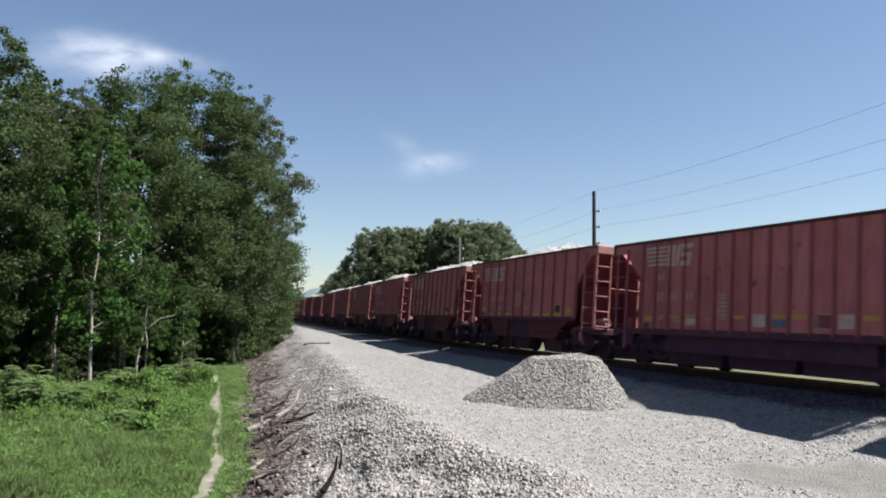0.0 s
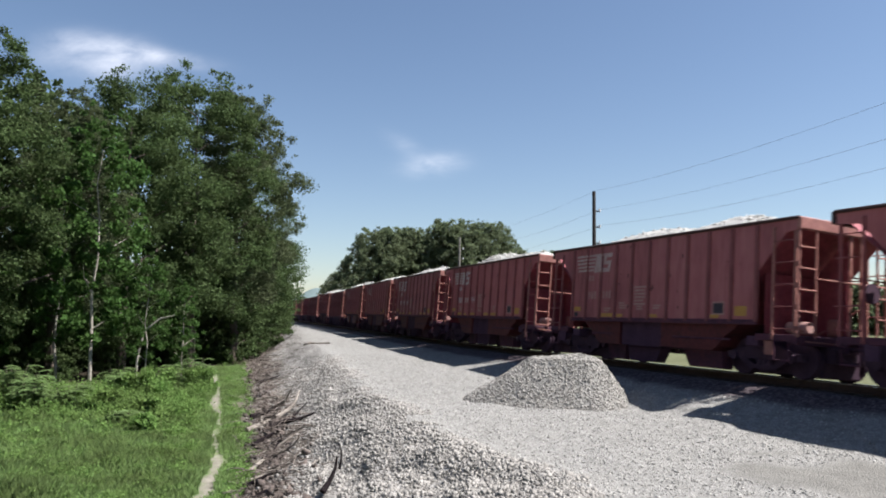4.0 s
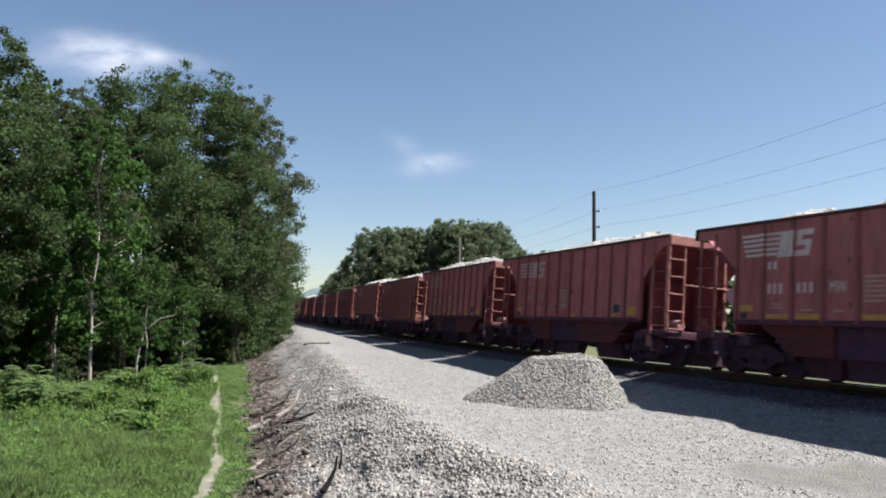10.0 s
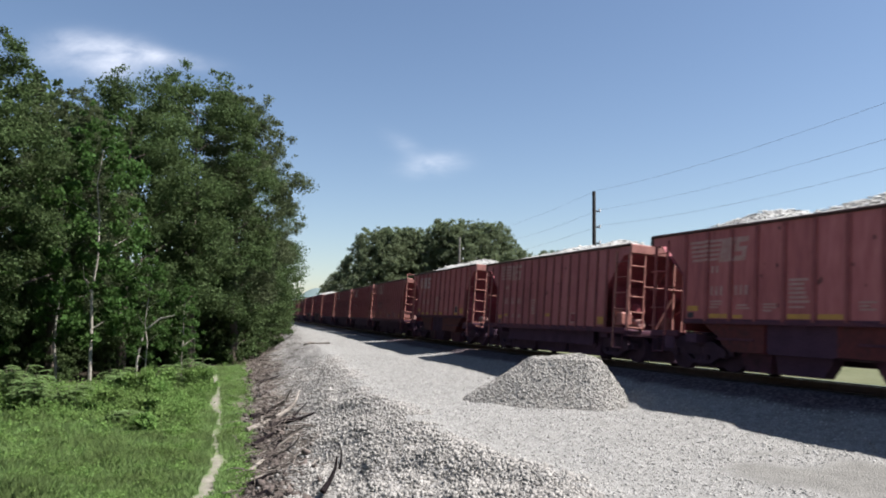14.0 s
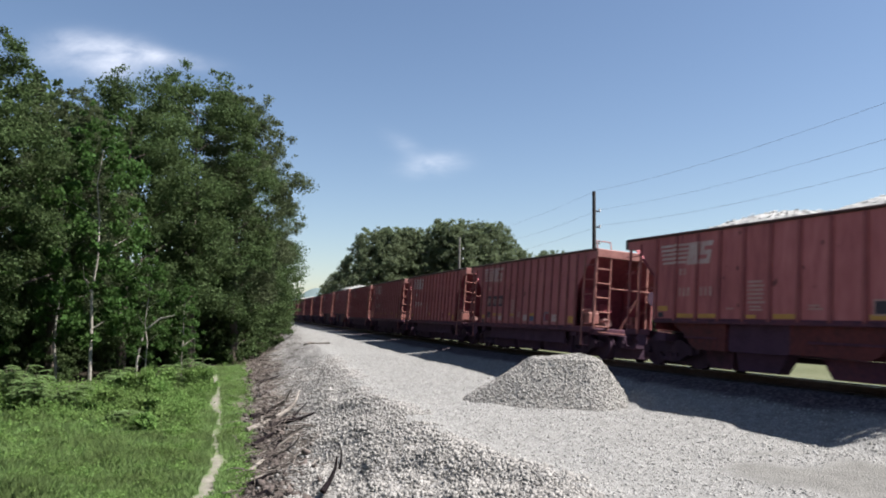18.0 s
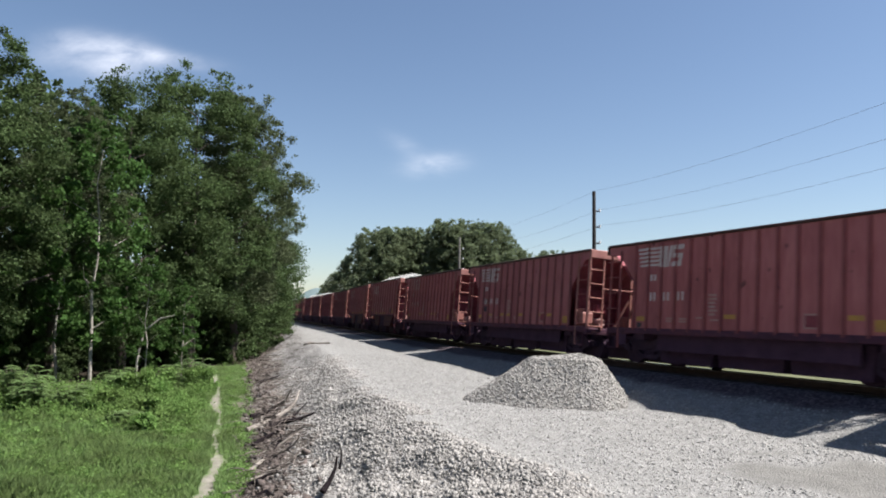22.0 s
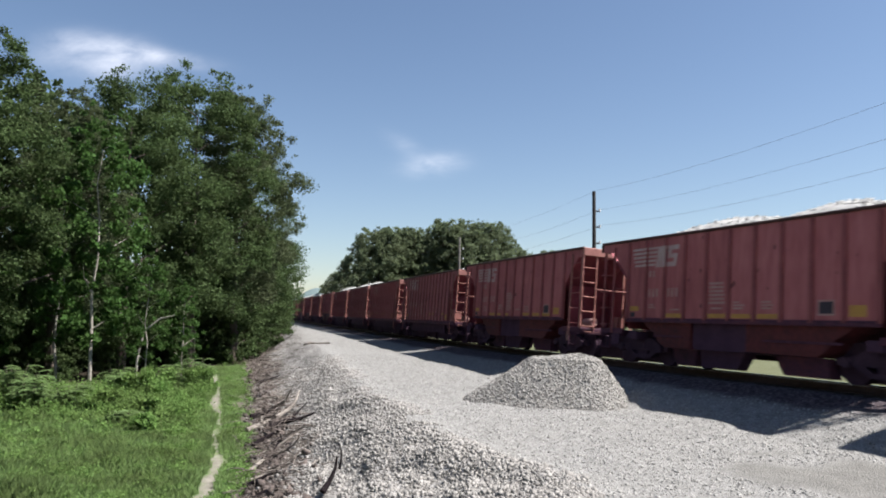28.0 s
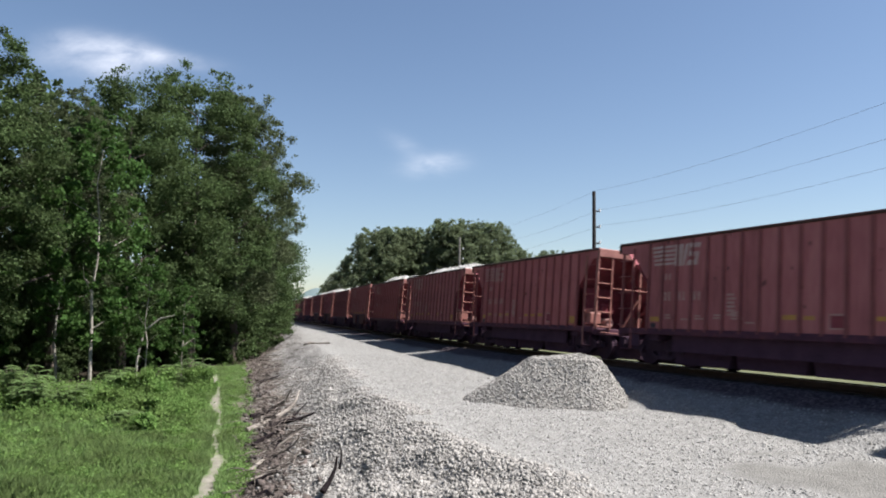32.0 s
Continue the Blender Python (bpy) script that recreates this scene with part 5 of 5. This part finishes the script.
    for k, (x, y, rz, s) in enumerate(((-13.7, 29.0, 0, 1.32), (-15.6, 30.0, 90, 1.1), (-12.2, 30.5, 200, 0.66), (-17.5, 28.5, 40, 0.95), (-11.9, 34.0, 130, 0.55))):
        place_tree(sap, x, y, rz, s, "slim locust sapling with bright feathery leaves", "locust saplings", k == 0, squash=0.85)
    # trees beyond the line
    far = [broad_tree(15, 15.0, 5.4, 0.4, 30000, 0.19, M_HAZY_LEAF, clumps=170), broad_tree(16, 14.0, 6.0, 0.4, 30000, 0.19, M_HAZY_LEAF, clumps=170)]
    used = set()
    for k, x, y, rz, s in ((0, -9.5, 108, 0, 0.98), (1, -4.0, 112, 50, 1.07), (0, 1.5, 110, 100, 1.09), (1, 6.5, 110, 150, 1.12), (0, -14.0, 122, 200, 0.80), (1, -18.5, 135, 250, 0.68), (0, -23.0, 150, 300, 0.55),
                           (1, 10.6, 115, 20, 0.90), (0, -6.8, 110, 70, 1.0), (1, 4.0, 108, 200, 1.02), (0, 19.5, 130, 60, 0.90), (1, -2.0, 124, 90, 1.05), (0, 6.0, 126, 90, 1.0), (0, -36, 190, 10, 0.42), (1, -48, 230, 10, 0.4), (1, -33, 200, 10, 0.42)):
        place_tree(far[k], x, y, rz, s, "rounded green tree beyond the railway line, paled as by haze", "trees beyond the line", k not in used)
        used.add(k)
    rng, hedge = random.Random(3), broad_tree(19, 7.0, 3.4, 0.2, 3200, 0.42, M_HAZY_LEAF, clumps=60)
    for k in range(48):
        x = 24 + 3.7 * k
        place_tree(hedge, x, 126 - 0.35 * x + rng.uniform(-5, 5), rng.uniform(0, 360), rng.uniform(0.75, 1.15), "low tree in the hedgerow across the field", "hedgerow across the field", k == 0)


build_trees()


# ---- grass and weeds ----
def blades(name, count, area, height, width, material, seed, label, test, curl=0.5, per=3):
    rng = np.random.RandomState(seed)
    x0, x1, y0, y1 = area
    y = y0 * (y1 / y0) ** rng.uniform(0, 1, count)
    f = np.interp(y, FOOT_Y, FOOT_X)
    x = f - (x1 - x0) * rng.uniform(0, 1, count) ** 1.15 * np.clip(y / 14.0, 0.5, 2.2) + 0.5
    z, masks = ground_at(x, y)
    keep = test(x, y, masks, rng)
    x, y, z = x[keep], y[keep], z[keep]
    k = len(x)
    a = rng.uniform(0, 6.283, k)
    h = height * rng.uniform(0.45, 1.25, k) * (1 + 0.5 * value_noise(x, y, 1.4, seed + 1)) * np.clip(0.55 + 0.25 * (np.interp(y, FOOT_Y, FOOT_X) - x), 0.4, 1.25)
    w = width * rng.uniform(0.6, 1.3, k)
    dx, dy = np.cos(a), np.sin(a)
    bend = curl * h * rng.uniform(0.2, 1.0, k)
    base = np.stack([x, y, z - 0.02], 1)
    sidev = np.stack([-dy * w, dx * w, 0 * w], 1)
    mid = base + np.stack([dx * bend * 0.3, dy * bend * 0.3, h * 0.6], 1)
    tip = base + np.stack([dx * bend, dy * bend, h], 1)
    v = np.stack([base - sidev, base + sidev, mid + sidev * 0.8, tip, mid - sidev * 0.8], 1).reshape(-1, 3)
    return tagged(new(name, fast_mesh(name, v, np.arange(k * 5).reshape(-1, 5), material)), label, "grass", kind="stuff")


blades("grass", 260000, (0, 7.0, 9.0, 52.0), 0.20, 0.0058, M_GRASS, 51, "lush green uncut grass beside the footpath", lambda x, y, m, r: (m["turf"] > 0.35) & (m["litter"] < 0.4) & (m["path"] < r.uniform(0.1, 0.8, len(x))))


def build_weeds():
    rng = np.random.RandomState(61)
    cs, rs = [], []
    for k in range(560):
        y = 15.5 * (28.5 / 15.5) ** rng.uniform()
        p = np.interp(y, PATH_Y, PATH_X)
        x = p - 0.45 - rng.uniform() ** 0.8 * 8.5
        back = smooth(18.0, 22.0, y)
        h = (0.12 + 0.48 * back) * rng.uniform(0.2, 1.0) * (1.7 if rng.uniform() < 0.18 else 1.0)
        cs.append((x, y, height_at(x, y) + h * 0.55))
        rs.append(0.18 + h * 0.52)
    v, f = leaf_cloud(rng, cs, rs, 95000, 0.042)
    cs, rs = [], []
    for k in range(420):
        y = 10.5 * (17.5 / 10.5) ** rng.uniform()
        x = np.interp(y, PATH_Y, PATH_X) - 0.4 - rng.uniform() * 6.5
        cs.append((x, y, height_at(x, y) + 0.16))
        rs.append(rng.uniform(0.10, 0.30))
    v3, f3 = leaf_cloud(rng, cs, rs, 32000, 0.022)
    v, f = np.concatenate([v, v3]), np.concatenate([f, f3 + len(v)])
    # sparse small weeds between the footpath and the bank
    cs = []
    for k in range(260):
        y = 11.0 * (46 / 11.0) ** rng.uniform()
        x = rng.uniform(np.interp(y, PATH_Y, PATH_X) + 0.25, np.interp(y, FOOT_Y, FOOT_X) + 0.1)
        cs.append((x, y, height_at(x, y) + 0.08))
    v2, f2 = leaf_cloud(rng, cs, rng.uniform(0.08, 0.22, len(cs)), 15000, 0.026)
    v, f = np.concatenate([v, v2]), np.concatenate([f, f2 + len(v)])
    tagged(new("weeds", fast_mesh("weeds", v, f, M_WEED)), "rank bright green weeds and vines below the trees", "weeds", kind="stuff")
    for k, (x, y, r, h) in enumerate(((-10.6, 27.0, 0.8, 1.1), (-9.4, 29.0, 0.7, 1.0), (-7.7, 19.6, 0.38, 0.55), (-8.6, 22.0, 0.5, 0.7), (-10.2, 23.0, 0.6, 0.8))):
        nr = np.random.RandomState(70 + k)
        bush = new("bush")
        z = height_at(x, y)
        rr = random.Random(k)
        bm = bmesh.new()
        for j in range(7):
            twig(bm, rr, (x + rr.uniform(-0.1, 0.1), y + rr.uniform(-0.1, 0.1), z - 0.05), (rr.uniform(-0.6, 0.6), rr.uniform(-0.6, 0.6), 1), h * 0.9, 0.015)
        part("stem", bm, M_BARK, bush)
        c = [(x + nr.uniform(-r, r) * 0.7, y + nr.uniform(-r, r) * 0.7, z + h * nr.uniform(0.25, 0.85)) for _ in range(16)]
        v, f = leaf_cloud(nr, c, [r * 0.42] * 16, int(6000 * min(1, r)), 0.06)
        o = new("foliage", fast_mesh("foliage", v, f, M_WEED))
        o.parent = bush
        tagged(bush, "low rounded bright green bush in the grass", "bush", "bushes in the grass")


build_weeds()


def fronds(rng, x, y, z, height, reach, stems):
    """Stems of sumac and their long feathered leaves, as two meshes."""
    bm = bmesh.new()
    verts = []
    for k in range(stems):
        a = k * 2.4 + rng.uniform(-0.4, 0.4)
        lean = reach * rng.uniform(0.1, 0.6)
        h = height * rng.uniform(0.5, 0.85)
        root = Vector((x + rng.uniform(-0.3, 0.3) * reach, y + rng.uniform(-0.3, 0.3) * reach, z - 0.05))
        crown = root + Vector((math.cos(a) * lean, math.sin(a) * lean, h))
        rod(bm, root, crown, 0.016, 0.008, 5)
        for f in range(9):
            b = f * 2.4 + rng.uniform(-0.3, 0.3)
            base = root.lerp(crown, rng.uniform(0.55, 1.0))
            le = rng.uniform(0.32, 0.52)
            out, rise = Vector((math.cos(b), math.sin(b), 0)), rng.uniform(0.25, 0.7)
            across = Vector((-math.sin(b), math.cos(b), 0))
            for q in range(9):
                u = (q + 1) / 9
                p = base + out * (le * u) + Vector((0, 0, le * (rise * u - 0.55 * u * u)))
                size = 0.13 * (1 - 0.5 * abs(u - 0.45))
                for sgn in (-1, 1):
                    tip = p + across * (sgn * size) + out * size * 0.35 + Vector((0, 0, -0.3 * size))
                    mid, w = p.lerp(tip, 0.5), out * 0.036
                    verts += [p, mid + w, tip, mid - w]
    return bm, np.array([tuple(v) for v in verts]), np.arange(len(verts)).reshape(-1, 4)


def tubes_of(points, r):
    """One bent, tapering stick through these points."""
    bm = bmesh.new()
    k = len(points) - 1
    for i in range(k):
        rod(bm, points[i], points[i + 1], r * (1 - 0.6 * i / k), r * (1 - 0.6 * (i + 1) / k), 6)
    return bm


def build_sumac():
    rng = random.Random(31)
    spots = ((-12.2, 22.2, 1.55, 0.9, 11), (-13.3, 23.2, 1.8, 1.0, 12), (-11.4, 22.6, 1.3, 0.7, 9), (-14.3, 24.6, 1.7, 0.9, 10), (-11.9, 27.6, 1.2, 0.7, 8), (-10.7, 29.2, 1.35, 0.8, 9), (-12.9, 29.6, 1.2, 0.8, 8),
             (-9.9, 24.0, 0.75, 0.5, 6), (-8.9, 20.8, 0.6, 0.4, 6), (-10.6, 32.2, 1.5, 0.8, 8))
    for x, y, h, r, stems in spots:
        plant = new("sumac")
        bm, v, f = fronds(rng, x, y, height_at(x, y), h, r, stems)
        part("stem", bm, M_BARK, plant)
        o = new("foliage", fast_mesh("foliage", v, f, M_SUMAC))
        o.parent = plant
        tagged(plant, "sumac shrub with long feathery green leaves in the weeds", "shrub", "sumac shrubs")
    tagged(part("leaning_sapling", tubes_of([(-12.35, 30.0, -1.6), (-12.3, 30.0, -0.2), (-12.08, 30.0, 0.85), (-11.5, 30.1, 1.35), (-10.9, 30.1, 1.5)], 0.055), M_PALEBARK, None), "pale bare leaning sapling stem", "sapling")
    loop = [(-4.9 + 0.28 * math.cos(a), 22.4 + 0.1 * a, height_at(-4.9, 22.4) + 0.5 * math.sin(a)) for a in np.linspace(-0.3, 2.9, 9)]
    tagged(part("dead_vine", tubes_of(loop, 0.018), M_DEAD, None), "dry vine bent into an arch on the bank", "vine")
    tagged(part("bleached_plank", boxes((-14.9, -13.9, 51.1, 51.3, height_at(-14.4, 51.2) + 0.12, height_at(-14.4, 51.2) + 0.26), bevel=0.02), M_INSUL, None), "bleached white plank lying across the path's end", "plank")
    # vines over shrubs where the footpath enters the wood
    for k, (x, y, r, h, n, leaf) in enumerate(((-15.9, 49.0, 0.75, 3.6, 4200, M_WEED), (-15.0, 52.5, 0.9, 2.9, 4200, M_VINE), (-14.3, 56.5, 0.9, 2.6, 3600, M_VINE), (-14.9, 47.2, 0.5, 1.0, 1800, M_WEED), (-13.6, 46.0, 0.5, 0.8, 1600, M_WEED))):
        nr, rr = np.random.RandomState(170 + k), random.Random(40 + k)
        z = height_at(x, y)
        bush = new("vine_thicket")
        bm = bmesh.new()
        for j in range(6):
            twig(bm, rr, (x + rr.uniform(-0.2, 0.2), y + rr.uniform(-0.2, 0.2), z - 0.05), (rr.uniform(-0.3, 0.3), rr.uniform(-0.3, 0.3), 1), h * 0.9, 0.025)
        part("stem", bm, M_BARK, bush)
        c = [(x + nr.uniform(-r, r) * (1.15 - 0.6 * u), y + nr.uniform(-r, r) * 0.8, z + h * (0.08 + 0.86 * u)) for u in nr.uniform(0, 1, 26)]
        v, f = leaf_cloud(nr, c, [r * 0.42] * 26, n, 0.075)
        o = new("foliage", fast_mesh("foliage", v, f, leaf))
        o.parent = bush
        tagged(bush, "yellow-green vines over a shrub where the footpath enters the wood", "thicket", "vine thickets")
    # bare brown dead brush above the bank
    nr = np.random.RandomState(88)
    segs = []
    for k in range(520):
        y = nr.uniform(52, 66)
        x = np.interp(y, FOOT_Y, FOOT_X) + nr.uniform(-0.9, 0.5)
        p, d = np.array([x, y, height_at(x, y)]), np.array([nr.normal(0, 0.35), nr.normal(0, 0.35), 1.0])
        le, r = nr.uniform(0.5, 1.3) / 1.4, nr.uniform(0.008, 0.02)
        for b in range(3):
            d = d / np.linalg.norm(d)
            t = p + d * le
            segs.append((*p, *t, r * (1 - b / 4), r * (1 - (b + 1) / 4)))
            p, d = t, d + nr.uniform(-0.4, 0.4, 3)
    v, fc = tubes(segs)
    tagged(new("dead_thicket", fast_mesh("dead_thicket", v, fc, M_BRUSH)), "bare brown dead brush at the wood's edge", "brush", kind="stuff")


build_sumac()


# ---- utility poles and wires ----
POLES = [(19.6, 20.0), (10.75, 52.0), (1.9, 84.0), (-7.0, 116.0)]
ARMS = (10.5, 9.2, 8.05, 6.9)


def build_poles():
    for k, (x, y) in enumerate(POLES):
        z = height_at(x, y)
        ob = new("utility_pole")
        part("shaft", rods(((x, y, z - 0.5), (x, y, 10.6), 0.17, 0.12), seg=10), M_POLE if k == 1 else M_GREYPOLE, ob)
        for h in ARMS[1:]:
            part("bracket", rods(((x, y, h), (x + 0.46, y + 0.1, h - 0.02), 0.05)), M_POLE, ob)
            part("insulator", rods(((x + 0.42, y + 0.1, h - 0.02), (x + 0.42, y + 0.1, h + 0.16), 0.075), seg=8), M_INSUL, ob)
        tagged(ob, "dark weathered timber utility pole with side brackets", "utility pole", "utility poles along the line")
    for i in range(len(POLES) - 1):
        for h in (10.62, 9.32, 8.17):
            a, b = Vector((*POLES[i], h)), Vector((*POLES[i + 1], h))
            off = Vector((0.42, 0.1, 0)) if h < 10 else Vector((0, 0, 0))
            cu = bpy.data.curves.new("power_line", "CURVE")
            cu.dimensions, cu.bevel_depth = "3D", 0.006
            sp = cu.splines.new("POLY")
            sp.points.add(20)
            for j in range(21):
                u = j / 20
                p = a.lerp(b, u) + off
                sp.points[j].co = (p.x, p.y, p.z - 4 * 0.55 * u * (1 - u), 1)
            cu.materials.append(M_WIRE)
            tagged(new("power_line", cu), "thin dark overhead wire sagging between poles", "power line", "overhead wires")


build_poles()


# ---- what moves: the train and its wheels ----
def motions():
    times = [k * 1.0 for k in range(33)]
    for car, front in zip(TRAIN, FRONT):
        walk(car, [(t, car_pose(front, t)) for t in times])
    spin = [k * 0.1 for k in range(321)]
    for i, car in enumerate(TRAIN):
        if not 1 <= i <= 13:
            continue
        for truck in [o for o in car.children if o.name.startswith("truck")]:
            for ws in [o for o in truck.children if o.name.startswith("wheelset")]:
                x = ws.location.x
                walk(ws, [(t, Matrix.Translation((x, 0, WHEEL_R)) @ Matrix.Rotation(gone(t) / WHEEL_R, 4, "Y")) for t in spin])


motions()
